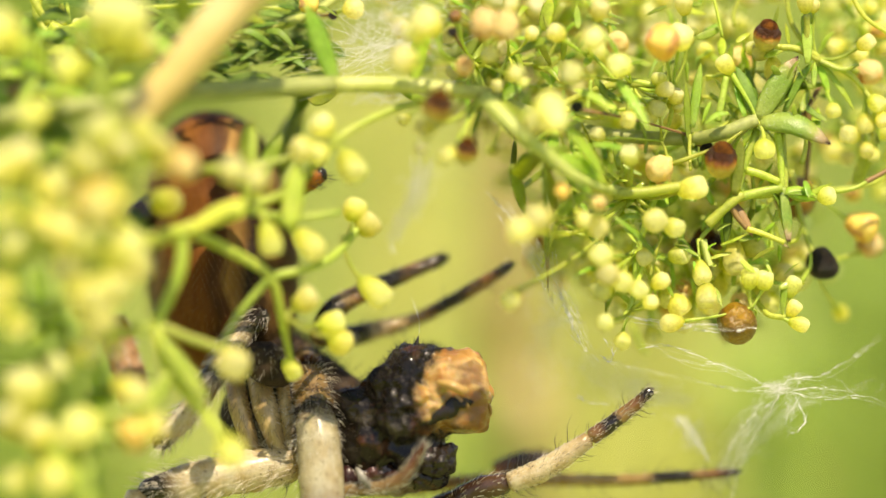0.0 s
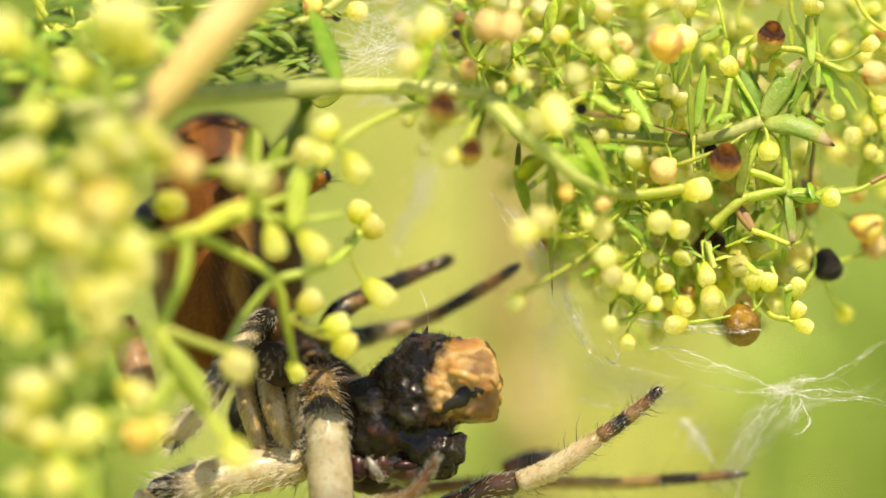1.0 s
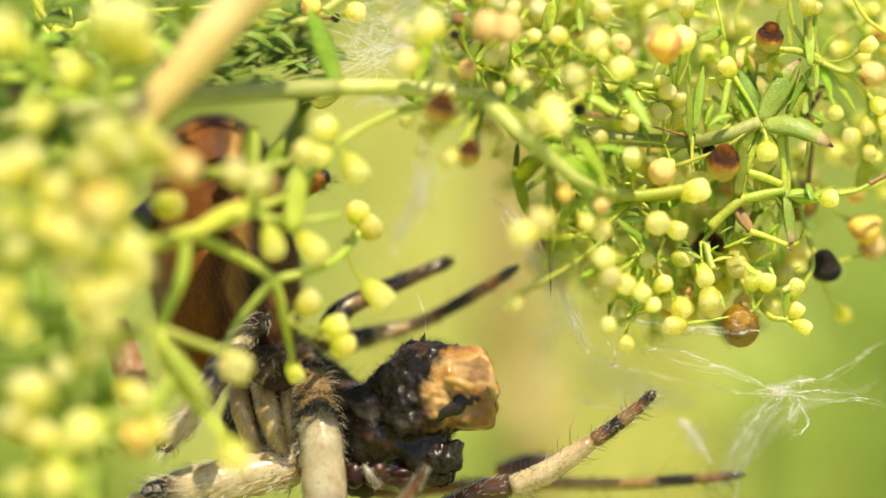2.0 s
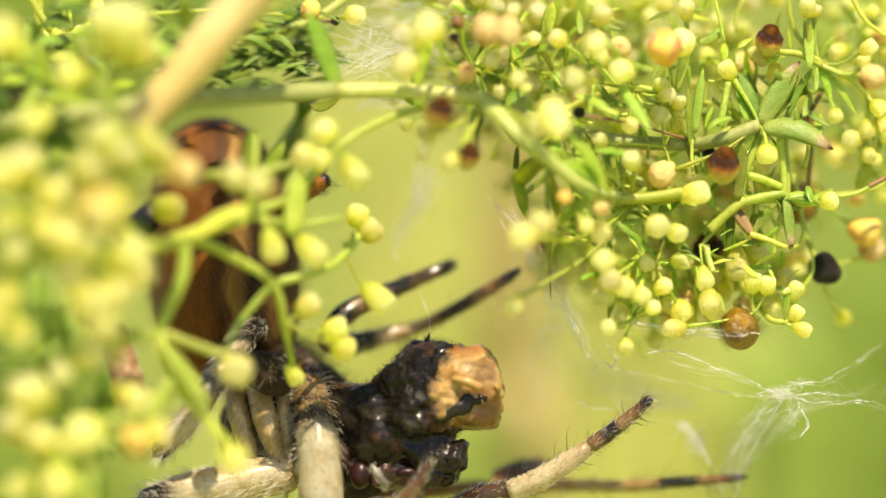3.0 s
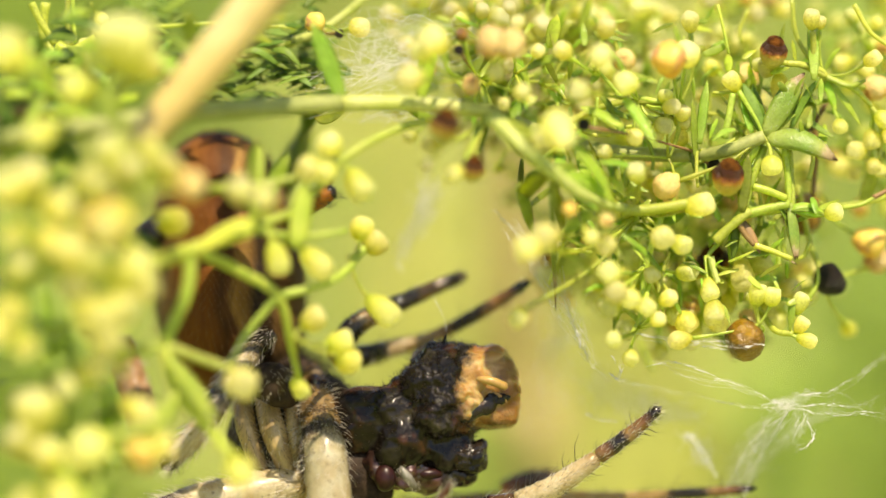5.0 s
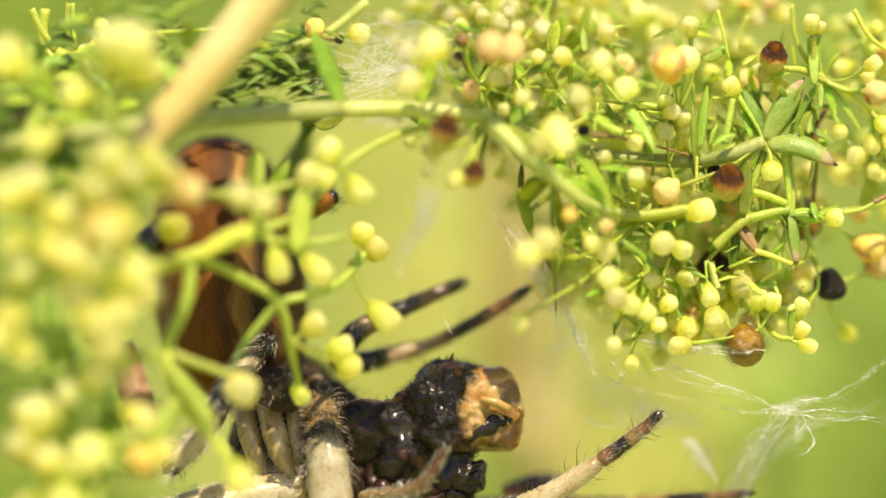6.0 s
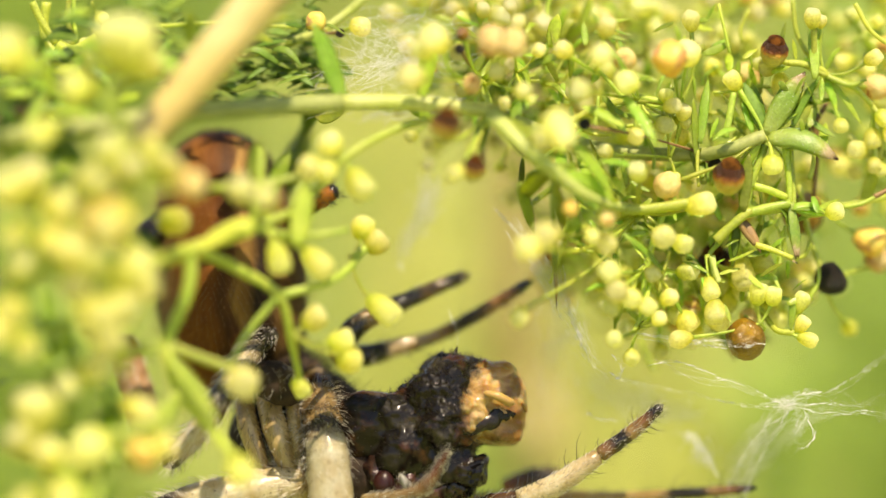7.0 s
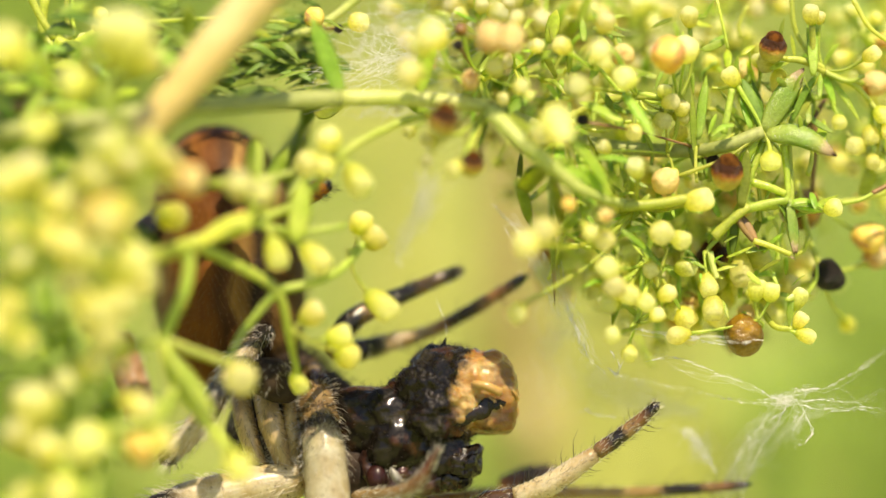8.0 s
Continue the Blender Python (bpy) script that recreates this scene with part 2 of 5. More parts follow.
KINDS = {"y": bud_mesh("fruit", FRUIT_CROWNED, 4, 1.0, 0.08, 0.2, 5, 24, BALL), "o": bud_mesh("bud", BUD_ORANGE, 4, 1.05, 0.06, 0.1, 5), "p": bud_mesh("fruit", FRUIT_PEACH, 2, 1.0, 0.10, 0.25, 6, profile=BALL),
         "b": bud_mesh("fruit", FRUIT_BROWN, 2, 0.88, 0.12, 0.3, 7, sides=24, profile=BALL), "d": bud_mesh("fruit", FRUIT_DARK, 5, 0.92, 0.16, 0.35, 8, sides=24, profile=BALL),
         "c": bud_mesh("withered_crown", FRUIT_CAP, 5, 0.54, 0.05, -0.04, 9, 24, [(0.0, 0.86), (0.10, 0.98), (0.30, 1.0), (0.50, 0.95), (0.68, 0.84), (0.82, 0.66), (0.92, 0.44), (0.98, 0.20)])}
SEED = random.Random(11)


def aimed(place, way, size, spin=0.0):
    q = way.to_track_quat("Z", "Y").to_matrix().to_4x4()
    return Matrix.Translation(place) @ q @ Matrix.Rotation(spin, 4, "Z") @ Matrix.Diagonal((size, size, size, 1))


def bud(parent, stem_end, centre, r, kind=""):
    """A bud of radius r (grid steps) round the centre, on a thin bent stalk from stem_end; kind: o ageing, p, b, d fruit, t fruit with a withered crown."""
    size = r * 0.025e-3 * (REACH + centre.y * 1000) / REACH
    away = (centre - stem_end).normalized()
    way = (away + Vector((SEED.uniform(-0.3, 0.3), SEED.uniform(-0.5, 0.1), SEED.uniform(-0.1, 0.4)))).normalized()
    if kind in ("t", "y"):
        way = Vector((SEED.uniform(-0.15, 0.2), -0.42, 0.9)).normalized()
    foot = centre - way * size
    mesh = KINDS.get("y" if kind == "t" else kind) or SEED.choice(BUDS)
    place = aimed(foot, way, size / 1.03, SEED.uniform(0, 6))
    if parent == "gather":
        piece = mesh.copy()
        piece.transform(place)
        gather("bud", piece, mesh.materials[0])
    else:
        part(mesh.name.split(".")[0], mesh, None, parent).matrix_local = place
    if kind in "ty" and kind:
        top = part("withered_crown", KINDS["c"], None, parent)
        top.matrix_local = aimed(foot + way * size * 1.52, way, size * 0.62, SEED.uniform(0, 6))
    mid = (stem_end + foot) / 2 + Vector((SEED.uniform(-1, 1), SEED.uniform(-1, 1), SEED.uniform(-1.2, 0.3))) * (foot - stem_end).length * 0.12 - way * size * 0.15
    w = SEED.uniform(0.06, 0.095) * 1e-3
    part("stalk", tube(bmesh.new(), bezier([stem_end, mid, foot + way * size * 0.2], 7), (w * 1.15, w * 0.8, w, w * 1.5), 6), STEM_OLD if kind == "d" else STALK, parent)


def spray(parent, node, buds, deeper=0.0):
    """Buds (u, v, r, d) or (u, v, r, d, kind) on stalks that spring from one node."""
    for u, v, r, d, *kind in buds:
        d -= deeper * min(1.0, max(0.0, (1250 - u) / 230))
        bud(parent, node, G(u, v, d), r * (0.86 if not kind else 0.97), *kind)


def stem(parent, points, start, end, material=STALK, name="stem", sides=8, steps=6):
    """A stem through points (u, v, d); start and end: its widths in grid steps."""
    line = bezier([G(*p) for p in points], steps * (len(points) - 1))
    return part(name, tube(bmesh.new(), line, (start * 0.0125e-3, end * 0.0125e-3), sides, wobble=0.08), material, parent)


def leaf(parent, root, tip, width, material=LEAF, bend=0.12, thick=0.15, toward=None):
    """A narrow whorl leaf with a keel, from root to tip (u, v, d); width in grid steps."""
    a0, b0 = G(*root), G(*tip)
    mid = (a0 + b0) / 2 + Vector((0, -0.3, 1)).normalized() * (b0 - a0).length * bend
    line = bezier([a0, mid, b0], 10)
    w = width * 0.0125e-3
    radii = [w * x for x in (0.45, 0.7, 0.88, 0.97, 1.0, 1.0, 0.96, 0.86, 0.66, 0.38, 0.06)]
    ax = toward or (SEED.uniform(-0.6, 0.6), -1, SEED.uniform(0.3, 1.5))
    ob = part("leaf", tube(bmesh.new(), line, radii, 8, thick, ax), material, parent)
    if material == LEAF_DRY and width > 40:
        part("fine_hairs", bristles(bmesh.new(), line, [r * 0.8 for r in radii], 130, 0.06, 0.6, width=0.009), SILK, ob)
    return ob


def bristles(bm, line, radii, count, length, lean=0.6, rng=SEED, width=0.012, bend=0.25):
    """Tapering hairs that stand off a limb along the line."""
    n = len(line)
    for _ in range(count):
        s = rng.uniform(0.02, 0.98) * (n - 1)
        i = min(int(s), n - 2)
        c = line[i].lerp(line[i + 1], s - i)
        d = (line[i + 1] - line[i]).normalized()
        o = d.orthogonal().normalized()
        w = rng.uniform(0, 2 * math.pi)
        out = o * math.cos(w) + d.cross(o) * math.sin(w)
        r = radii[i] * 0.96
        way = (out + d * lean * rng.uniform(0.5, 1.3)).normalized()
        ln = length * 1e-3 * rng.uniform(0.5, 1.15)
        a0 = c + out * r
        tube(bm, [a0, a0 + way * ln * 0.55, a0 + (way + d * bend).normalized() * ln], (width * 1e-3, width * 0.6e-3, width * 0.1e-3), 3, caps=False)
    return bm


# ---- ground and meadow behind ----
def meadow_material(name, bright, deep, scale):
    m = bpy.data.materials.new(name)
    m.use_nodes = True
    nt = m.node_tree
    p = nt.nodes["Principled BSDF"]
    big, small = grain(nt, scale, 3.0, per_object=False), grain(nt, scale * 25, 5.0, per_object=False)
    col = mixer(nt, "MIX", ramp(nt, big, [(0.38, 0.0), (0.62, 1.0)]), bright, deep)
    col = mixer(nt, "MULTIPLY", 0.7, col, ramp(nt, small, [(0.3, 0.55), (0.65, 1.1)]))
    nt.links.new(col, p.inputs["Base Color"])
    p.inputs["Roughness"].default_value = 0.6
    tr = nt.nodes.new("ShaderNodeBsdfTranslucent")
    nt.links.new(col, tr.inputs["Color"])
    mx = nt.nodes.new("ShaderNodeMixShader")
    mx.inputs[0].default_value = 0.3
    nt.links.new(p.outputs[0], mx.inputs[1])
    nt.links.new(tr.outputs[0], mx.inputs[2])
    nt.links.new(mx.outputs[0], nt.nodes["Material Output"].inputs["Surface"])
    return m


MEADOW = meadow_material("meadow_ground", (0.46, 0.47, 0.12), (0.32, 0.40, 0.08), 2.2)
HERB_GREEN = surface("herb_leaf_green", (0.40, 0.55, 0.12), (0.28, 0.41, 0.06), 60, 0.5, 0.3, 0.1, clear=0.3)
HERB = surface("herb_leaf", (0.64, 0.62, 0.17), (0.46, 0.52, 0.11), 60, 0.5, 0.3, 0.1, clear=0.3)
GRASS = meadow_material("grass_blades", (0.50, 0.50, 0.12), (0.34, 0.43, 0.08), 3.0)


def ground():
    bm = bmesh.new()
    edges = [-300, -60, -15, -5, -2, -1, 0, 1, 2, 3, 5, 8, 15, 60, 300]
    rows = [[bm.verts.new((x, y, 0.02 * noise.noise(Vector((x, y, 0)) * 0.7) - 0.01)) for x in edges] for y in edges]
    for r0, r1 in zip(rows, rows[1:]):
        for k in range(len(edges) - 1):
            bm.faces.new((r0[k], r0[k + 1], r1[k + 1], r1[k]))
    ob = part("ground", bm, MEADOW, None)
    tagged(ob, "sunlit yellow-green meadow ground under the plants", "ground", kind="structure")


def grass(name, label, count, reach, low, high, seed):
    """Bent blades that stand on the ground all round, but for a trodden patch under the sprig and the camera."""
    rng = np.random.default_rng(seed)
    x, y = rng.uniform(-reach, reach, count), rng.uniform(-reach * 0.6, reach * 1.4, count)
    keep = (np.hypot(x / 0.5, (y + 0.1) / 0.75) > 1.0)
    keep &= np.hypot(x, y - reach * 0.4) / reach < 1.0 - 0.55 * rng.random(count) ** 1.5
    x, y = x[keep], y[keep]
    n = len(x)
    h, w, a0 = rng.uniform(low, high, n), rng.uniform(0.0012, 0.0030, n), rng.uniform(0, math.pi, n)
    lean = rng.normal(0, 0.30, (2, n)) * h
    verts = np.zeros((n, 7, 3))
    for k, (f, wide, sign) in enumerate(((0, 1, -1), (0, 1, 1), (0.4, 1, -1), (0.4, 1, 1), (0.75, 0.7, -1), (0.75, 0.7, 1), (1, 0, 0))):
        verts[:, k, 0] = x + lean[0] * f * f + np.cos(a0) * w * wide * sign
        verts[:, k, 1] = y + lean[1] * f * f + np.sin(a0) * w * wide * sign
        verts[:, k, 2] = h * f * (1 - 0.1 * f) - 0.015
    root = (np.arange(n) * 7)[:, None]
    faces = np.concatenate([root + [0, 1, 3, 2], root + [2, 3, 5, 4]]).tolist() + (root + [4, 5, 6]).tolist()
    mesh = bpy.data.meshes.new(name)
    mesh.from_pydata(verts.reshape(-1, 3).tolist(), [], faces)
    mesh.materials.append(GRASS)
    tagged(new(name, mesh), label, "grass", kind="stuff")


ground()
grass("meadow_grass", "out-of-focus yellow-green meadow grass on the ground", 60000, 4.0, 0.03, 0.13, 5)

TO_GROUND = BASE.inverted()


def rooted(parent, start, out, width, material):
    """The lower stem of a sprig, from (u, v, d) by way of a far point down to the ground."""
    a0 = G(*start)
    foot = TO_GROUND @ Vector(out)
    mid = a0.lerp(foot, 0.35) + Vector((0, 0, 0.03))
    part("lower_stem", tube(bmesh.new(), bezier([a0, mid, foot], 24), (width * 0.0125e-3, width * 0.02e-3), 8), material, parent)


# ---- the sprig in focus: right-hand panicle and its main stem ----
def panicle():
    s = thing("bedstraw_sprig", "fresh green bedstraw sprig with pale yellow buds and browning fruits", "plant", "bedstraw sprigs")
    rooted(s, (-80, 220, -7), (-0.22, -0.04, -0.02), 40, STEM)
    stem(s, [(-90, 222, -7), (100, 196, -7), (330, 166, -6), (500, 155, -4), (590, 150, -3)], 36, 32, STEM_DULL)
    stem(s, [(590, 150, -3), (720, 152, -2.5), (858, 166, -2)], 30, 26, STEM)
    stem(s, [(858, 175, -3), (905, 222, -4), (965, 272, -4), (1030, 320, -3), (1120, 345, 0)], 34, 16, STEM)
    stem(s, [(858, 166, -2), (950, 205, 0), (1060, 236, 1), (1200, 246, 1), (1270, 238, 0), (1340, 212, 0)], 26, 24, STEM_DULL)
    # node leaves on the main stem
    leaf(s, (600, 150, -3), (520, 142, -2), 36, LEAF, 0.10)
    leaf(s, (598, 152, 0), (505, 236, 5), 40, LEAF_DEEP, 0.2)
    leaf(s, (594, 148, -3), (540, 5, -3), 34, LEAF, 0.03)
    leaf(s, (602, 160, -1), (545, 175, 1), 30, LEAF, -0.1)
    leaf(s, (730, 150, -2), (765, 40, -2), 20, LEAF, 0.02)
    leaf(s, (730, 150, -2), (745, 20, -1), 22, LEAF, 0.02)
    leaf(s, (855, 170, -2), (830, 245, -2), 26, LEAF_DEEP, 0.2)
    leaf(s, (858, 180, -2), (915, 250, -1), 24, STEM_OLD, 0.1)
    # whorl at the bend
    for tip, w, m in (((905, 330, -1), 40, LEAF), ((915, 300, 0), 30, LEAF_DEEP), ((985, 395, 0), 26, LEAF), ((1080, 330, -2), 26, LEAF), ((1010, 262, -3), 20, LEAF), ((970, 520, 0), 18, LEAF_DRY)):
        leaf(s, (962, 272, -4), tip, w, m, 0.08)
    # whorl at the end node
    leaf(s, (1345, 216, 0), (1470, 256, -0.5), 44, LEAF_DRY, 0.12, 0.42, (0.1, -1, 0.5))
    leaf(s, (1342, 212, 0), (1412, 100, 0.4), 42, LEAF_DRY, 0.04, 0.25, (0.3, -1, 0.2))
    leaf(s, (1338, 205, 0), (1303, 118, 0.5), 27, LEAF_DEEP, 0.02)
    leaf(s, (1345, 208, 0), (1435, 140, 1.5), 24, LEAF_FRESH, 0.03)
    leaf(s, (1338, 214, 0), (1320, 120, 1.2), 26, LEAF_DEEP, 0.02)
    leaf(s, (1330, 222, 0), (1290, 300, 0.3), 22, LEAF, 0.1)
    rng = random.Random(15)
    for _ in range(20):
        u, v = rng.uniform(1130, 1440), rng.uniform(110, 400)
        a0 = -math.pi / 2 + rng.gauss(0, 0.75)
        if v > 300:
            a0 = rng.uniform(0, 6.28)
        ln = rng.uniform(55, 115)
        leaf(s, (u, v, rng.uniform(0, 2)), (u + ln * math.cos(a0), v + ln * math.sin(a0), rng.uniform(-0.6, 1.5)), rng.uniform(13, 24), LEAF_FRESH, rng.uniform(0, 0.1))
    for _ in range(14):
        u, v = rng.uniform(880, 1120), rng.uniform(60, 420)
        a0 = rng.uniform(0, 6.28)
        ln = rng.uniform(60, 110)
        if u < 1000 and v > 330:
            continue
        leaf(s, (u, v, -2), (u + ln * math.cos(a0), v + ln * math.sin(a0), rng.uniform(-3.5, 0)), rng.uniform(16, 26), LEAF_FRESH, rng.uniform(0, 0.1))
    # bracts, stalks and small leaves round the end node and below it
    for root, tip, w, m in (((1225, 226, 0), (1240, 112, 0.5), 18, LEAF_FRESH), ((1318, 206, 0), (1300, 148, 0.6), 17, LEAF), ((1300, 346, -0.5), (1312, 243, -0.5), 23, LEAF), ((1386, 330, 0), (1394, 432, -0.2), 18, LEAF_DRY),
                            ((1390, 338, 0), (1450, 353, 0), 27, LEAF), ((1512, 335, 2), (1542, 260, 2), 24, LEAF), ((1290, 366, 0), (1284, 434, 0.2), 16, LEAF_DEEP), ((1000, 222, -3), (1072, 318, -3), 26, LEAF), ((984, 298, -3), (1050, 346, -3), 20, LEAF),
                            ((1352, 206, 0.6), (1428, 138, 1.0), 24, LEAF_DEEP), ((1452, 112, 1), (1512, 196, 1), 12, LEAF_FRESH), ((1446, 110, 1), (1468, 168, 0.8), 14, LEAF), ((1396, 78, 0.6), (1390, 42, 0.6), 8, LEAF), ((962, 55, 0), (975, -5, 0), 24, LEAF),
                            ((1278, 98, 0.6), (1276, 66, 1.2), 16, LEAF), ((912, 250, 0), (906, 325, 1), 18, LEAF_DEEP)):
        leaf(s, root, tip, w, m, 0.05)
    for points, w0, w1, m in (([(1270, 216, 0), (1277, 180, 0), (1285, 136, 0)], 13, 12, STALK_FRESH), ([(1320, 301, -0.3), (1350, 310, -0.3), (1378, 322, -0.2)], 15, 13, STALK), ([(1300, 352, -0.2), (1340, 341, -0.2), (1384, 332, -0.1)], 18, 15, STALK),
                              ([(1376, 235, 0.3), (1382, 290, 0.2), (1383, 334, 0.2)], 13, 11, STALK), ([(1478, 340, 0.5), (1510, 334, 0.5), (1534, 322, 0.8)], 8, 7, STALK_FRESH), ([(1532, 322, 0.8), (1556, 310, 0.9), (1580, 296, 1)], 9, 8, STEM_OLD),
                              ([(1545, 266, 2), (1552, 220, 2), (1556, 176, 2)], 15, 12, STALK), ([(1488, 213, 2), (1510, 237, 2), (1540, 260, 2)], 12, 11, STEM), ([(1252, 398, -0.4), (1280, 371, -0.4), (1314, 344, -0.3)], 19, 16, STALK),
                              ([(1292, 362, -0.2), (1305, 385, -0.2), (1322, 405, -0.2)], 12, 10, STEM_OLD), ([(1322, 405, -0.2), (1350, 414, -0.2), (1388, 430, -0.2)], 11, 10, STALK), ([(1221, 238, 0.2), (1220, 270, 0), (1222, 302, -0.3)], 7, 6, STALK),
                              ([(1245, 425, 0), (1250, 448, -0.1), (1257, 472, -0.1)], 13, 11, STEM), ([(1085, 343, -1), (1140, 341, -1), (1206, 330, -1)], 22, 19, STALK), ([(1380, 84, 0.5), (1410, 87, 0.6), (1450, 107, 0.8)], 12, 14, STALK),
                              ([(1427, 26, 0.2), (1428, 58, 0.4), (1424, 92, 0.6)], 12, 10, STALK), ([(1110, 142, 0.4), (1150, 150, 0.2), (1202, 160, 0.2)], 12, 11, STALK_FRESH), ([(1448, 108, 0.8), (1490, 124, 0.6), (1520, 114, 0.5)], 11, 6, STALK)):
        stem(s, points, w0, w1, m, "stalk")
    for us, vs, n, ms in (((1070, 1390), (330, 530), 84, (LEAF_FRESH, LEAF_FRESH, LEAF, STALK)), ((880, 1260), (10, 250), 64, (LEAF_FRESH, LEAF_FRESH, LEAF)), ((980, 1180), (240, 420), 34, (LEAF_FRESH, LEAF_FRESH, LEAF)), ((1250, 1450), (60, 330), 26, (LEAF_FRESH, LEAF))):
        for _ in range(n):
            u, v, d, a0, ln = rng.uniform(*us), rng.uniform(*vs), rng.uniform(-0.7, 2.2), rng.uniform(0, 6.28), rng.uniform(28, 62)
            leaf(s, (u, v, d), (u + ln * math.cos(a0), v + ln * math.sin(a0), d + rng.uniform(-0.6, 0.6)), rng.uniform(7, 15), rng.choice(ms), rng.uniform(-0.05, 0.15))
    for _ in range(46):
        u, v, d, a0, ln = rng.uniform(960, 1420), rng.uniform(40, 540), rng.uniform(0.2, 2.4), rng.uniform(0, 6.28), rng.uniform(40, 90)
        if u < 1050 and v > 420:
            continue
        stem(s, [(u, v, d), (u + 0.5 * ln * math.cos(a0) + rng.uniform(-10, 10), v + 0.5 * ln * math.sin(a0) + rng.uniform(-10, 10), d), (u + ln * math.cos(a0), v + ln * math.sin(a0), d)], rng.uniform(6, 10), 6, rng.choice((STALK, STALK, STALK_FRESH)), "stalk", 6, 4)
    for u, v, d, a0 in ((1120, 400, 2, 1.6), (1200, 430, 2.5, 1.4), (1260, 420, 2, 1.2), (1310, 460, 3, 1.0), (1180, 470, 3, 1.9), (1090, 430, 2.5, 2.0), (1350, 470, 3.5, 0.6), (1230, 500, 3, 1.7)):
        umbel(s, u, v, d, a0, 3, rng, (15, 21), 1.1, (24, 48), 9)
    for node, buds in (((1290, 400, 1), [(1300, 450, 27, 0.8), (1272, 500, 25, 2.5), (1318, 425, 18, 2)]), ((1130, 430, 0.8), [(1140, 455, 20, 0.8), (1200, 452, 22, 1.2), (1200, 540, 24, 1.5), (1180, 530, 20, 2)]),
                       ((1040, 100, -1), [(1050, 70, 26, -2), (1060, 20, 22, 0.5), (985, 60, 20, 1.5)]), ((900, 100, 0), [(926, 146, 10, 0.5), (905, 10, 17, 0.5), (940, 60, 16, 2), (880, 150, 14, 1.5)]),
                       ((1170, 250, 0.4), [(1181, 285, 12, 0.4), (1196, 172, 17, 0.6), (1166, 140, 16, 1.2), (1060, 240, 16, 1.6)]), ((1010, 330, -1), [(996, 340, 14, -1, "o"), (1060, 360, 14, -1, "p"), (1030, 385, 16, -0.5)]),
                       ((1330, 130, 1.4), [(1312, 104, 24, 2.5, "p"), (1332, 86, 17, 1.0), (1250, 92, 18, 2.5), (1235, 140, 16, 3)])):
        spray(s, G(*node), buds, 3.5)
    # upper right sprays
    stem(s, [(1342, 205, 0.5), (1400, 150, 1), (1446, 106, 0.8), (1420, 90, 0.6), (1370, 82, 0.5)], 14, 10)
    stem(s, [(1446, 106, 0.8), (1500, 130, 0.8), (1530, 160, 1)], 12, 9)
    spray(s, G(1446, 106, 0.8), [(1530, 78, 18, 0), (1475, 196, 17, 1), (1425, 8, 19, 0), (1440, 12, 14, 0.4), (1540, 128, 26, 2, "p")], 3.5)
    spray(s, G(1370, 82, 0.5), [(1357, 64, 27, 0, "y"), (1345, 92, 20, 0.8), (1368, 118, 21, 1.2)], 3.5)
    spray(s, G(1530, 160, 1), [(1550, 182, 19, 1), (1530, 216, 19, 1.4), (1560, 210, 16, 1), (1545, 270, 15, 1.5)], 3.5)
    spray(s, G(1338, 212, 0), [(1285, 117, 20, 0), (1353, 265, 23, -0.3), (1276, 285, 32, -1, "y"), (1165, 300, 27, 0.6, "p")], 3.5)
    stem(s, [(1120, 345, 0), (1200, 330, 0), (1225, 315, 0)], 16, 10)
    spray(s, G(1120, 345, 0), [(1222, 335, 27, -0.6), (1115, 278, 22, 0), (1160, 390, 27, -0.6), (1192, 402, 22, -0.3), (1060, 400, 24, 0), (955, 386, 30, -2.4), (925, 408, 28, -2.6), (905, 527, 23, -1)], 3.5)
    stem(s, [(1385, 235, 0.6), (1390, 330, 0.3), (1380, 360, 0.3), (1396, 428, 0.2)], 10, 10)
    stem(s, [(1340, 230, 0.5), (1310, 320, 0.2), (1330, 345, 0.2), (1385, 338, 0.2)], 14, 16)
    stem(s, [(1310, 320, 0.6), (1268, 390, 0.6), (1240, 425, 0.4), (1250, 470, 0.3)], 9, 8)
    leaf(s, (1385, 342, 0), (1450, 352, 0), 20, LEAF, 0.1)
    leaf(s, (1300, 360, 0), (1332, 420, -0.2), 16, STEM_OLD, 0.05)
    leaf(s, (1322, 402, 0), (1398, 440, -0.2), 14, LEAF_DRY, 0.05)
    leaf(s, (1390, 345, 0), (1398, 430, -0.2), 16, LEAF_DRY, 0.02)
    leaf(s, (1290, 360, 0.5), (1280, 440, 0.5), 22, LEAF, 0.02)
    spray(s, G(1388, 342, 0.2), [(1462, 348, 19, -0.2)], 3.5)
    stem(s, [(1395, 218, 1.6), (1428, 190, 1.6), (1452, 150, 2)], 12, 8, STEM_OLD)
    stem(s, [(1428, 190, 1.6), (1432, 240, 1.8), (1426, 320, 2)], 14, 8, STEM_OLD)
    # lower sprays
    stem(s, [(1290, 470, 2.4), (1330, 520, 1.6), (1358, 556, 0.3), (1390, 562, 0)], 11, 11)
    spray(s, G(1385, 560, 0), [(1403, 548, 17, 0), (1409, 572, 17, 0), (1400, 513, 18, 0.1)], 3.5)
    spray(s, G(1330, 545, 0.2), [(1296, 576, 43, 0.4, "b"), (1195, 571, 20, 0.3), (1353, 497, 20, 0), (1326, 495, 21, 0)], 3.5)
    spray(s, G(1235, 425, 0.3), [(1250, 521, 25, -0.2), (1240, 477, 21, 0.2), (1290, 470, 20, 1.4), (1330, 440, 22, 1.8), (1250, 440, 34, 2.2, "t")], 3.5)
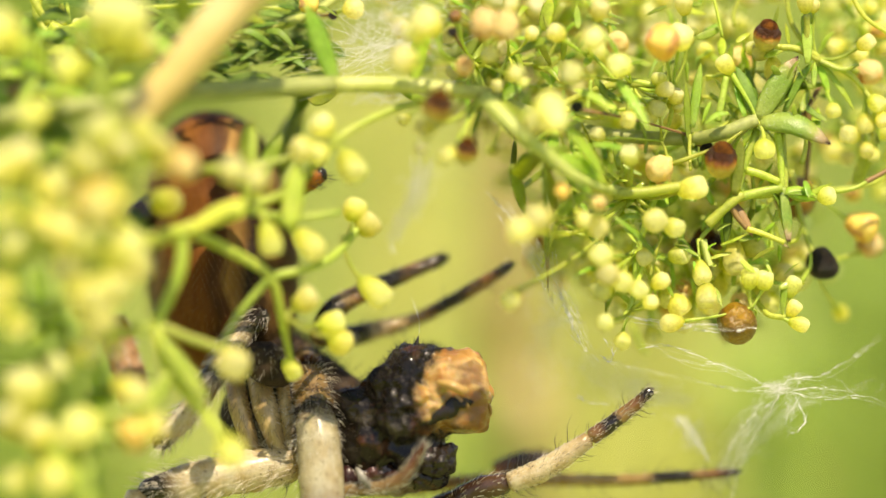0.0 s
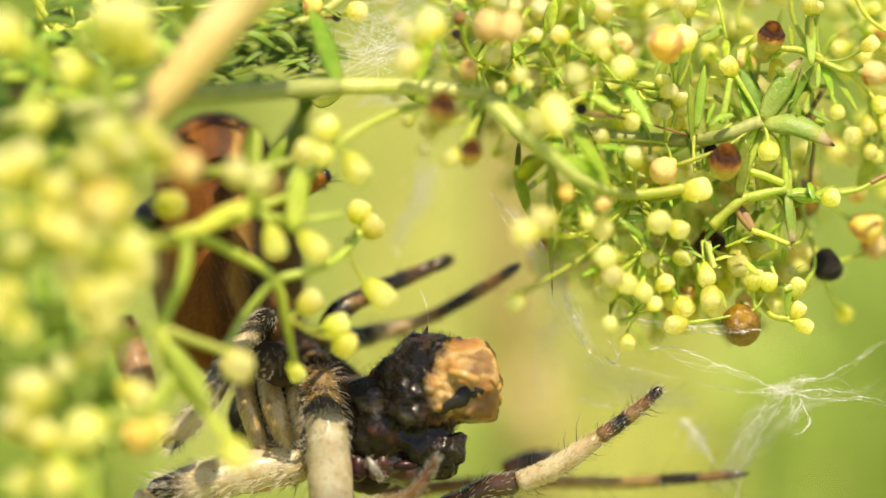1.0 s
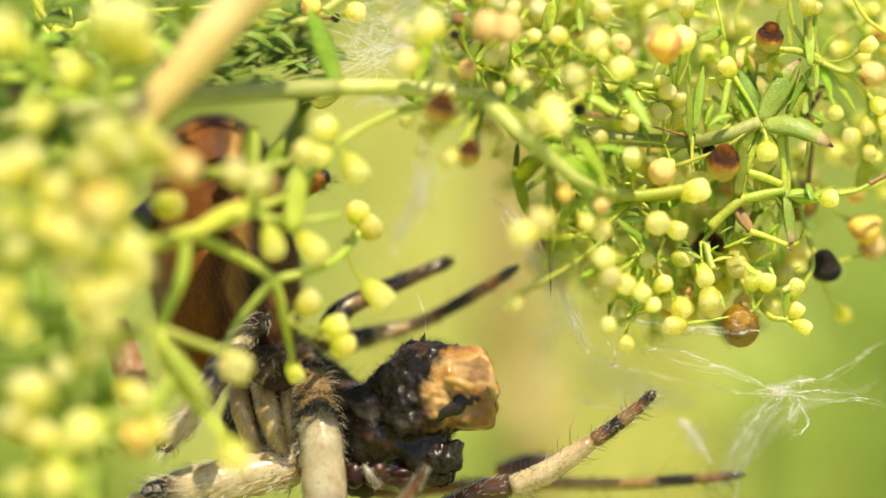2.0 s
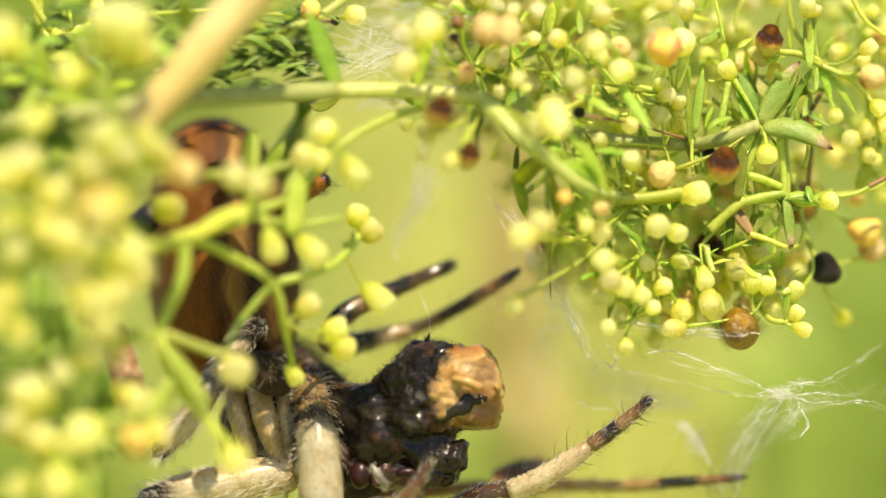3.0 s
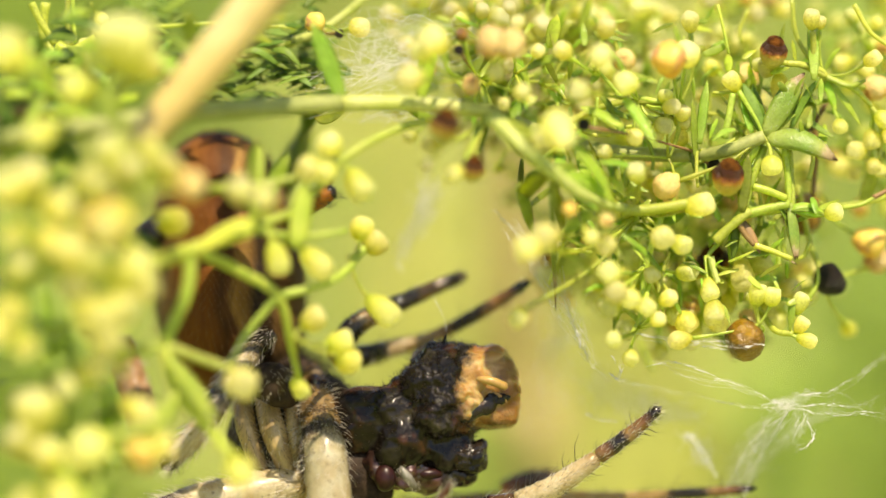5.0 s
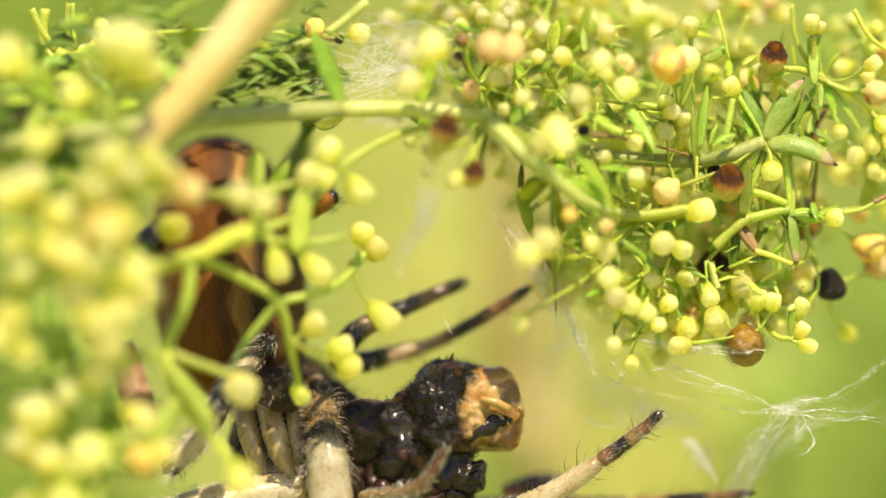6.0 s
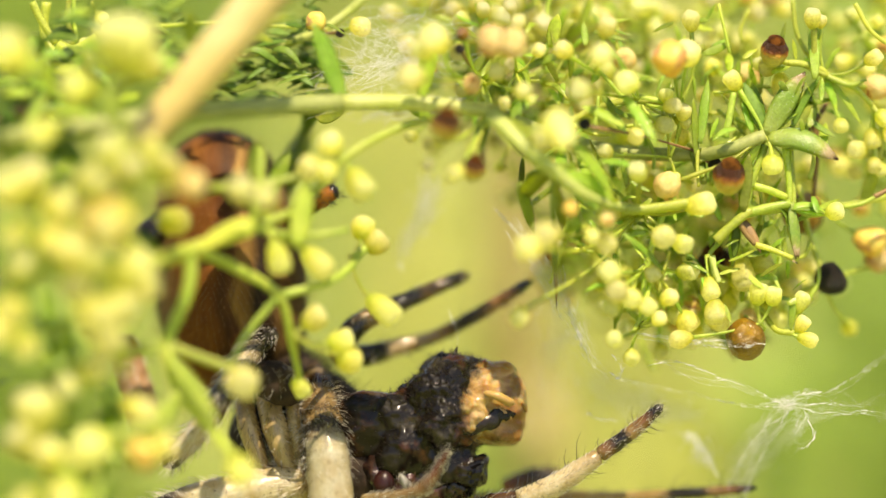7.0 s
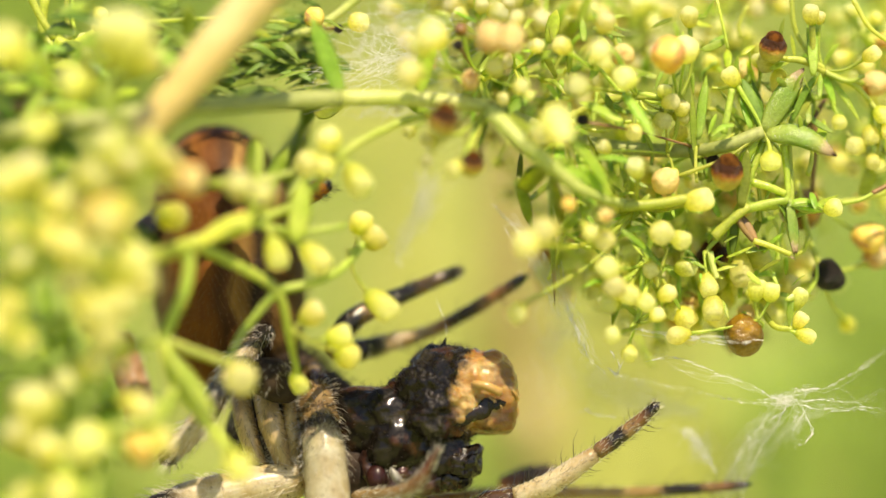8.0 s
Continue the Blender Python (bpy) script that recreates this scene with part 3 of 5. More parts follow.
    stem(s, [(1160, 345, 0.2), (1130, 440, 0.2), (1120, 530, 0.2), (1105, 560, 0.2)], 13, 10)
    spray(s, G(1115, 550, 0.2), [(1072, 570, 18, 0), (1102, 602, 18, 1), (1150, 536, 17, 0), (1166, 500, 18, 0.1)], 3.5)
    spray(s, G(1128, 440, 0.2), [(1066, 452, 25, -0.4), (1076, 484, 26, -0.5), (1102, 497, 23, -0.3), (1130, 512, 21, 0), (1070, 515, 20, 0.6)], 3.5)
    # the black and brown fruits beside it
    stem(s, [(1400, 300, 2), (1420, 400, 2), (1440, 470, 2), (1380, 490, 2.5), (1300, 500, 3)], 10, 14)
    spray(s, G(1440, 470, 2), [(1458, 464, 33, 2.2, "d"), (1485, 550, 18, 4), (1540, 432, 26, 4, "p")], 3.5)
    spray(s, G(1440, 330, 2), [(1400, 350, 44, 3, "b"), (1525, 400, 30, 3, "o"), (1430, 330, 24, 4)], 3.5)
    stem(s, [(1600, 150, 2), (1570, 300, 2), (1520, 330, 2), (1440, 340, 2)], 12, 10)
    # upper middle sprays
    stem(s, [(858, 166, -2), (840, 110, 0), (870, 70, 0), (905, 60, 0)], 14, 10)
    spray(s, G(858, 166, -2), [(775, 190, 30, -2.4, "y"), (968, 192, 34, -2.4), (945, 215, 28, -2.2), (975, 215, 28, -2.6), (825, 268, 23, -0.8, "y"), (797, 272, 19, -1)], 3.5)
    spray(s, G(840, 110, 0), [(857, 42, 30, -1.2, "p"), (893, 46, 30, -1.4, "p"), (866, 97, 20, 0), (910, 130, 19, 0), (822, 118, 19, 0.6, "p"), (760, 42, 32, -1.6), (735, 60, 22, -1), (716, 105, 28, -2), (805, 28, 14, 1, "b"), (800, 56, 10, 1, "d")], 3.5)
    stem(s, [(960, 205, 0.8), (1050, 160, 0.8), (1130, 150, 0.3), (1200, 160, 0.2)], 13, 12)
    spray(s, G(1120, 150, 0.5), [(1097, 117, 27, 0), (1016, 130, 25, -0.8), (1172, 160, 17, 0.6), (1160, 192, 19, 0.8), (1112, 212, 19, 0.8), (1092, 76, 22, 1, "p"), (1195, 185, 18, 1)], 3.5)
    spray(s, G(1190, 160, 0.6), [(1174, 78, 34, -1.2, "o"), (1203, 66, 30, -0.6), (1210, 12, 20, 0), (1150, 205, 18, 1.4)], 3.5)
    stem(s, [(1446, 106, 0.8), (1400, 40, 1), (1390, -30, 1)], 10, 9)
    stem(s, [(1500, -20, 0), (1530, 30, 0), (1580, 65, 0)], 9, 8)
    spray(s, G(1220, 240, 0.5), [(1252, 265, 14, 0.6, "d"), (1020, 190, 12, 1, "d"), (1330, 168, 16, 2), (1190, 215, 20, 1.8)], 3.5)
    rng = random.Random(63)
    for u, v, a0 in ((1000, 60, -1.2), (1060, 40, -0.8), (960, 90, -1.9), (1130, 60, -1.4), (1260, 60, -1.5), (1310, 30, -1.3), (1050, 180, 2.6), (1100, 240, 2.0), (1180, 240, 1.6), (1050, 280, 0.6), (1010, 330, 1.9), (1040, 340, 1.3),
                     (1090, 360, 1.8), (1120, 420, 2.2), (1180, 440, 1.5), (1210, 400, 1.0), (1280, 380, 1.3), (1310, 420, 0.9), (1350, 440, 0.7), (1240, 300, 0.5), (1190, 130, -0.6), (1240, 160, -0.2), (930, 30, -1.0), (1480, 180, 0.9),
                     (1500, 260, 0.7), (1500, 20, -0.6), (1300, 250, 1.4), (1150, 500, 1.6), (1210, 480, 1.8), (1260, 130, -1.2), (1140, 100, 2.4), (1020, 220, 2.9)):
        umbel(s, u, v, rng.uniform(3.0, 8.0), a0 + rng.uniform(-0.3, 0.3), rng.choice((3, 4, 5)), rng, stalk=9)
    filler("gather", 41, 330, (930, 1450), (-20, 585), (4.5, 17.0))
    filler("gather", 42, 150, (690, 1080), (-40, 250), (0.5, 9.0))
    for _ in range(40):
        u, v = rng.triangular(930, 1430, 1180), rng.triangular(-10, 480, 200)
        if u < 1010 and v > 290:
            continue
        umbel("gather", u, v, rng.uniform(4.5, 14.0), math.atan2(v - 200, u - 1180) + rng.gauss(0, 0.5), rng.choice((3, 4, 5)), rng, (11, 18), 1.1, (22, 50), 8)
    for _ in range(16):
        umbel("gather", rng.uniform(700, 960), rng.uniform(-10, 120), rng.uniform(1, 6), rng.uniform(-2.6, 0.3), 3, rng, (14, 22), 1.1, (24, 55), 9)
    for _ in range(9):
        umbel(s, rng.uniform(1450, 1570), rng.uniform(-10, 300), rng.uniform(2, 7), rng.uniform(-1.0, 1.6), 3, rng, (12, 18), 1.1, (24, 50), 8)
    settle(s)
    return s


def filler(s, seed, count, us, vs, ds):
    """Small leaves, thin stalks and single buds inside the panicle, leaning out from its middle."""
    rng = random.Random(seed)
    cu, cv = (us[0] + us[1]) / 2, vs[0] + (vs[1] - vs[0]) * 0.35
    for i in range(count):
        u, v = rng.triangular(*us), rng.triangular(*vs)
        d = rng.uniform(*ds)
        if u > 1300 and v < 90 or u < 1030 and v > 330 or (u < 1090 and v > 480):
            continue
        a0 = math.atan2(v - cv, u - cu) + rng.gauss(0, 1.0)
        ln = rng.uniform(25, 80)
        tip = (u + ln * math.cos(a0), v + ln * math.sin(a0), d + rng.uniform(-1, 1))
        if i % 5 < 3:
            leaf(s, (u, v, d), tip, rng.uniform(9, 22), rng.choice((LEAF,) * 9 + (LEAF_DEEP, LEAF_DRY)), rng.uniform(-0.15, 0.25))
        else:
            stem(s, [(u, v, d), ((u + tip[0]) / 2 + rng.uniform(-9, 9), (v + tip[1]) / 2, d), tip], rng.uniform(5, 8), 5, STALK, "stalk", 6, 4)
            if rng.random() < 0.7:
                bud(s, G(*tip), G(tip[0] + 12 * math.cos(a0), tip[1] + 12 * math.sin(a0), d), rng.uniform(10, 17), rng.choice(("",) * 14 + ("b", "p")))


def umbel(s, u, v, d, a0, n, rng, r=(13, 20), fan=1.0, length=(28, 60), stalk=12):
    """A small spray: a short stem from (u, v, d) that forks into n stalks with a bud each, and a few leaves at the fork."""
    ln = rng.uniform(25, 60)
    fu, fv = u + ln * math.cos(a0), v + ln * math.sin(a0)
    stem(s, [(u, v, d), ((u + fu) / 2 + rng.uniform(-5, 5), (v + fv) / 2 + rng.uniform(-5, 5), d), (fu, fv, d)], stalk, stalk * 0.75, STALK, "stalk", 6, 3)
    for k in range(n):
        w = a0 + fan * (k / max(1, n - 1) - 0.5) * 2.2 + rng.uniform(-0.2, 0.2)
        q = rng.uniform(*length)
        bud(s, G(fu, fv, d), G(fu + q * math.cos(w), fv + q * math.sin(w), d + rng.uniform(-1.2, 0.8)), rng.uniform(*r), rng.choice(("",) * 30 + ("o", "p")))
    for k in range(rng.choice((2, 3, 4))):
        w = a0 + rng.uniform(-1.8, 1.8)
        q = rng.uniform(30, 60)
        leaf(s, (fu, fv, d), (fu + q * math.cos(w), fv + q * math.sin(w), d + rng.uniform(-1, 1)), rng.uniform(8, 14), LEAF, rng.uniform(-0.1, 0.2))


# ---- the blurred sprig before the spider ----
def near_sprig():
    s = thing("bedstraw_sprig", "bedstraw sprig full of pale yellow round buds, hanging before the spider", "plant", "bedstraw sprigs")
    rooted(s, (-60, 520, -9.7), (-0.14, -0.06, -0.02), 34, STEM)
    stem(s, [(-60, 520, -9.7), (60, 440, -9.7), (180, 380, -9.7), (250, 425, -8.9), (322, 408, -6), (430, 372, -5)], 21, 28, STALK_FRESH)
    stem(s, [(322, 408, -6), (318, 480, -6), (276, 575, -6)], 25, 20, STALK_FRESH)
    stem(s, [(276, 575, -6), (170, 604, -6.6), (110, 640, -8.5)], 18, 13, STALK_FRESH)
    stem(s, [(276, 575, -6), (340, 600, -6), (430, 630, -6)], 20, 13, STALK_FRESH)
    stem(s, [(276, 580, -6), (300, 660, -6), (360, 730, -6), (408, 790, -8.5)], 25, 15, STALK_FRESH)
    stem(s, [(340, 412, -6), (400, 440, -5), (478, 490, -4.5), (500, 570, -3.5), (515, 640, -2.6)], 21, 13, STALK_FRESH)
    stem(s, [(478, 490, -4.5), (560, 470, -4), (605, 440, -3), (640, 395, -2)], 15, 11, STALK_FRESH)
    stem(s, [(478, 490, -4.5), (420, 560, -4.5), (395, 610, -5)], 13, 11, STALK_FRESH)
    stem(s, [(430, 372, -5), (520, 330, -4.5), (600, 245, -4), (680, 200, -3), (740, 182, -2.5)], 16, 15, STALK_FRESH)
    stem(s, [(430, 372, -5), (445, 300, -5.5), (450, 230, -5)], 15, 11, STALK_FRESH)
    stem(s, [(430, 372, -5), (520, 385, -4.5), (600, 375, -4)], 13, 10, STALK_FRESH)
    stem(s, [(360, 300, -6), (470, 290, -5), (560, 262, -4.5)], 15, 11, STALK_FRESH)
    spray(s, G(450, 345, -5), [(410, 300, 29, -8.9), (456, 318, 27, -8.9), (476, 416, 27, -5), (541, 426, 29, -4.5)])
    spray(s, G(600, 245, -4), [(571, 222, 27, -4.5), (540, 262, 27, -4.8), (565, 270, 24, -4.8), (618, 287, 29, -4.2)])
    spray(s, G(605, 420, -3), [(628, 372, 27, -2), (652, 398, 28, -2), (657, 510, 30, -2.6)])
    spray(s, G(505, 560, -4.5), [(540, 532, 28, -4), (585, 572, 26, -3.2), (603, 605, 28, -3.0), (515, 650, 21, -2.6)])
    spray(s, G(395, 610, -5), [(412, 642, 36, -6)])
    spray(s, G(400, 770, -8.5), [(408, 798, 32, -8.5)])
    spray(s, G(110, 640, -8.5), [(146, 622, 30, -9.1), (106, 648, 28, -9.1), (222, 686, 29, -8.5)])
    stem(s, [(300, 660, -6), (260, 720, -8.5), (180, 740, -9.1), (150, 830, -9.7), (170, 920, -9.7)], 20, 25, STALK_FRESH)
    spray(s, G(180, 740, -9.1), [(150, 752, 40, -9.7), (128, 772, 30, -9.7), (272, 756, 30, -9.1), (236, 768, 30, -8.9, "o")])
    stem(s, [(170, 920, -9.7), (100, 800, -10.3), (60, 760, -10.3)], 20, 16, STALK_FRESH)
    spray(s, G(90, 790, -10.3), [(46, 700, 46, -10.3), (28, 748, 38, -10.3), (60, 690, 36, -10.1), (95, 842, 36, -10.3), (30, 850, 30, -10.3), (70, 772, 34, -10.3)])
    stem(s, [(180, 380, -9.7), (200, 300, -10.7), (230, 250, -11.0)], 16, 15, STALK_FRESH)
    spray(s, G(215, 290, -10.7), [(186, 238, 42, -11.0), (215, 262, 34, -11.0), (250, 226, 20, -10.6), (264, 250, 28, -10.3), (286, 266, 32, -9.7), (326, 292, 29, -9.7, "p"), (194, 350, 40, -11.3), (288, 356, 34, -5.6)])
    stem(s, [(230, 250, -11.0), (190, 160, -11.6), (205, 100, -11.9)], 16, 13, STALK_FRESH)
    spray(s, G(200, 120, -10.3), [(215, 62, 50, -10.6), (246, 78, 34, -10.2), (125, 120, 33, -10.3), (196, 55, 44, -10.4)])
    stem(s, [(60, 440, -9.7), (130, 470, -10.3), (190, 470, -10.3)], 15, 13, STALK_FRESH)
    spray(s, G(120, 460, -10.3), [(212, 450, 44, -10.3), (150, 520, 44, -10.7), (196, 505, 40, -10.3), (172, 552, 38, -10.3), (228, 470, 36, -10.1), (110, 420, 30, -11.0), (150, 430, 34, -11.0)])
    stem(s, [(60, 440, -9.7), (20, 480, -9.7), (30, 560, -9.7)], 13, 11, STALK_FRESH)
    spray(s, G(20, 480, -9.7), [(5, 510, 36, -9.7), (28, 572, 30, -9.7), (-10, 540, 32, -9.7), (18, 440, 30, -10.3)])
    stem(s, [(60, 440, -9.7), (30, 350, -11.0), (40, 310, -11.0)], 13, 11, STALK_FRESH)
    spray(s, G(30, 340, -11.0), [(40, 282, 36, -11.3), (5, 300, 34, -11.3), (85, 330, 34, -11.3), (10, 380, 30, -11.0), (75, 390, 30, -11.3)])
    spray(s, G(130, 130, -10.3), [(10, 60, 40, -11.6), (60, 200, 30, -11.0)])
    rng = random.Random(77)
    spray(s, G(90, 330, -10.3), [(150, 290, 40, -10.6), (175, 356, 44, -10.6, "o"), (112, 396, 38, -10.3), (126, 440, 38, -10.3)])
    for _ in range(44):
        u, v = rng.uniform(-20, 230), rng.uniform(200, 860)
        a0 = rng.uniform(0, 6.28)
        d = rng.uniform(-10, -5)
        leaf(s, (u, v, d), (u + 80 * math.cos(a0), v + 80 * math.sin(a0), d + rng.uniform(-2, 2)), rng.uniform(12, 24), rng.choice((LEAF_FRESH, LEAF_DEEP, LEAF_DEEP, STALK_FRESH)), 0.1)
    for _ in range(30):
        u, v, d = rng.triangular(-30, 560, 200), rng.uniform(-10, 190), rng.uniform(-6, -2)
        a0 = rng.uniform(0, 6.28)
        leaf(s, (u, v, d), (u + 85 * math.cos(a0), v + 70 * math.sin(a0), d + rng.uniform(-1.5, 1.5)), rng.uniform(16, 30), rng.choice((LEAF_FRESH, LEAF_DEEP, LEAF_DEEP, LEAF)), 0.1)
    # broad soft leaves over the stems
    for root, tip, w, m in (((-10, 235, -7), (90, 215, -7), 46, LEAF_DEEP), ((60, 205, -6.5), (135, 255, -6.5), 40, LEAF_DEEP), ((-10, 300, -7), (60, 240, -7), 40, LEAF_FRESH), ((-20, 170, -5), (50, 110, -5), 46, LEAF_DEEP), ((-10, 40, -6), (70, 100, -6), 40, LEAF_FRESH), ((70, 250, -7), (20, 190, -7), 40, LEAF_FRESH), ((60, 330, -7), (110, 250, -7), 50, LEAF_FRESH), ((30, 200, -6), (70, 120, -6), 36, STALK_FRESH),
                            ((80, 600, -7), (60, 470, -7), 26, LEAF_FRESH), ((110, 610, -7), (90, 520, -7), 24, LEAF_FRESH), ((170, 640, -6), (185, 800, -6), 34, LEAF_FRESH), ((130, 810, -7), (40, 800, -7), 30, LEAF_FRESH), ((120, 800, -7), (180, 880, -7), 40, STALK_FRESH),
                            ((100, 720, -7), (90, 660, -7), 34, STALK_FRESH), ((180, 200, -7), (175, 120, -7), 46, STALK_FRESH), ((455, 330, -3), (500, 235, -3), 30, LEAF_FRESH), ((480, 330, 6), (540, 180, 6), 50, LEAF_FRESH), ((240, 420, -6), (180, 380, -6), 26, LEAF_FRESH)):
        leaf(s, root, tip, w, m, 0.05)
    leaf(s, (330, 412, -6), (440, 352, -6), 38, STALK, 0.06)
    leaf(s, (432, 285, -5), (446, 212, -5), 26, LEAF, 0.0)
    leaf(s, (512, 405, -5), (528, 285, -5), 40, STALK, 0.0)
    leaf(s, (285, 600, -6.5), (370, 715, -6.5), 28, STALK_FRESH, 0.0)
    return s


# ---- dark leafy shoot behind the upper stem ----
def back_shoot():
    s = thing("bedstraw_shoot", "dark green leafy bedstraw shoot with narrow shining leaves", "plant", "bedstraw sprigs")
    rooted(s, (-80, 70, 4), (-0.25, 0.06, -0.02), 26, STEM)
    stem(s, [(-80, 70, 4), (120, 75, 3), (300, 70, 2.5), (440, 60, 2), (560, 20, 2), (640, -40, 2)], 22, 16, STEM)
    rng = random.Random(5)
    for cu, cv, n, spread in ((470, 70, 30, 100), (400, 90, 14, 80), (540, 60, 14, 80), (300, 40, 12, 80), (250, 20, 6, 70), (60, 100, 9, 90), (30, 150, 7, 80), (100, 50, 6, 60), (590, 60, 5, 70), (430, 40, 16, 90), (500, 112, 16, 90), (330, 120, 10, 80), (565, 125, 8, 60), (280, 20, 10, 70), (540, 20, 8, 70)):
        for _ in range(n):
            a0 = rng.uniform(-0.7, 0.9) + (math.pi if rng.random() < 0.5 else 0)
            ln = rng.uniform(0.5, 1.0) * spread
            u, v, d = cu + rng.uniform(-25, 25), cv + rng.uniform(-45, 45), rng.uniform(1, 4)
            leaf(s, (u, v, d), (u + ln * math.cos(a0), v + 0.5 * ln * math.sin(a0), d + rng.uniform(-1, 1)), rng.uniform(10, 16), LEAF_DEEP, rng.uniform(-0.1, 0.25))
    for _ in range(36):
        u, v, d = rng.uniform(-20, 330), rng.uniform(-20, 180), rng.uniform(-7, -2)
        a0 = rng.uniform(0, 6.28)
        ln = rng.uniform(50, 110)
        leaf(s, (u, v, d), (u + ln * math.cos(a0), v + 0.7 * ln * math.sin(a0), d + rng.uniform(-1.5, 1.5)), rng.uniform(16, 30), rng.choice((LEAF_DEEP, LEAF_DEEP, LEAF_FRESH)), rng.uniform(0, 0.2))
    spray(s, G(560, 20, 2), [(625, 16, 23, 1), (548, 8, 20, 0.6, "o"), (590, 28, 9, 1, "d"), (170, 20, 18, 1.5)])
    spray(s, G(120, 75, 3), [(140, 50, 20, 1), (110, 40, 12, 1)])
    # glistening node with upright stalks
    for points, w in (([(45, -30, 0), (62, 5, 0), (86, 44, 0)], 14), ([(110, -40, 0), (108, 0, 0), (114, 36, 0)], 10), ([(118, -40, 0.4), (119, 0, 0.4), (122, 40, 0.2)], 8), ([(88, 46, 0), (118, 58, 0), (160, 36, 0)], 26), ([(70, -30, 1), (66, 20, 1), (84, 70, 0.5)], 18)):
        stem(s, points, w, w * 0.9, STALK, "stalk")
    spray(s, G(150, -30, 0.2), [(167, -2, 15, 0.2)])
    for root, tip, w in (((45, 200, 0), (64, 160, 0), 16), ((90, 185, 0.5), (58, 164, 0.5), 14), ((14, 215, 0), (12, 178, 0), 8), ((170, 118, 1), (186, 106, 1), 9)):
        leaf(s, root, tip, w, LEAF_FRESH, 0.05)
    return s


# ---- dry straw ----
def straw():
    s = thing("dry_straw", "thick pale dry straw leaning across the sprig", "straw")
    part("stalk", tube(bmesh.new(), bezier([G(515, -112, -8.0), G(445, -30, -8.0), G(346, 90, -8.0), G(240, 212, -8.0), G(160, 300, -8.0)], 32), (1.02e-3, 1.0e-3, 0.92e-3, 0.70e-3, 0.12e-3), 20, wobble=0.05), STRAW, s)
    part("broken_end", tube(bmesh.new(), bezier([G(240, 212, -8.0), G(160, 300, -8.0), G(40, 410, -8.0), G(-90, 520, -10)], 16), (0.3e-3, 0.16e-3, 0.12e-3, 0.12e-3), 10), STRAW, s)
    foot = TO_GROUND @ Vector((-0.1, -0.05, -0.02))
    part("lower_stalk", tube(bmesh.new(), bezier([G(-90, 520, -10), G(-500, 1500, -10), foot], 20), (0.3e-3, 0.6e-3), 10), STRAW, s)
    twig = thing("dry_twig", "thin reddish brown dry twig among the leaves", "twig")
    part("stalk", tube(bmesh.new(), bezier([G(-60, 200, -5), G(20, 165, -5), G(75, 132, -5)], 10), (0.42e-3, 0.3e-3), 8, wobble=0.2), STEM_OLD, twig)


# ---- leafy clumps far behind, out of focus ----
def far_clump(u0, v0, u1, v1, d0, d1, count, seed, material, label):
    s = thing("herb_clump", label, "plant", "herb clumps")
    rng = np.random.default_rng(seed)
    verts, faces = [], []
    shape = [(1, 0, 0), (-1, 0, 0), (0, 1, 0), (0, -1, 0), (0, 0, 1.2), (0, 0, -1.2)]
    tri = [(0, 2, 4), (2, 1, 4), (1, 3, 4), (3, 0, 4), (2, 0, 5), (1, 2, 5), (3, 1, 5), (0, 3, 5)]
    for _ in range(count):
        c = G(rng.normal((u0 + u1) / 2, (u1 - u0) / 4), rng.normal((v0 + v1) / 2, (v1 - v0) / 4), rng.uniform(d0, d1))
        r = rng.uniform(1.4, 3.0) * 1e-3
        k = len(verts)
        verts += [c + Vector(q) * r for q in shape]
        faces += [(a0 + k, b0 + k, c0 + k) for a0, b0, c0 in tri]
    mesh = bpy.data.meshes.new("leaf_mass")
    mesh.from_pydata(verts, [], faces)
    mesh.materials.append(material)
    ob = part("leaf_mass", mesh, None, s)
    ob["kind"] = "stuff"
    mid = G((u0 + u1) / 2, (v0 + v1) / 2, (d0 + d1) / 2)
    foot = BASE @ mid
    foot = TO_GROUND @ Vector((foot.x, foot.y + 0.02, -0.02))
    part("stem", tube(bmesh.new(), bezier([mid, mid.lerp(foot, 0.5) + Vector((0.004, 0, 0)), foot], 16), (0.6e-3, 1.2e-3), 8), STEM, s)


far_clump(1400, 380, 1800, 1000, 70, 160, 260, 2, HERB_GREEN, "green leafy herb standing behind, out of focus")
far_clump(1440, -150, 1800, 330, 90, 200, 200, 3, HERB_GREEN, "green leafy herb standing behind, out of focus")
far_clump(-300, 520, 160, 1000, 60, 160, 420, 4, HERB_GREEN, "green leafy herb standing behind, out of focus")
far_clump(-350, -420, 520, 160, 80, 170, 420, 6, HERB_GREEN, "green leafy herb standing behind, out of focus")


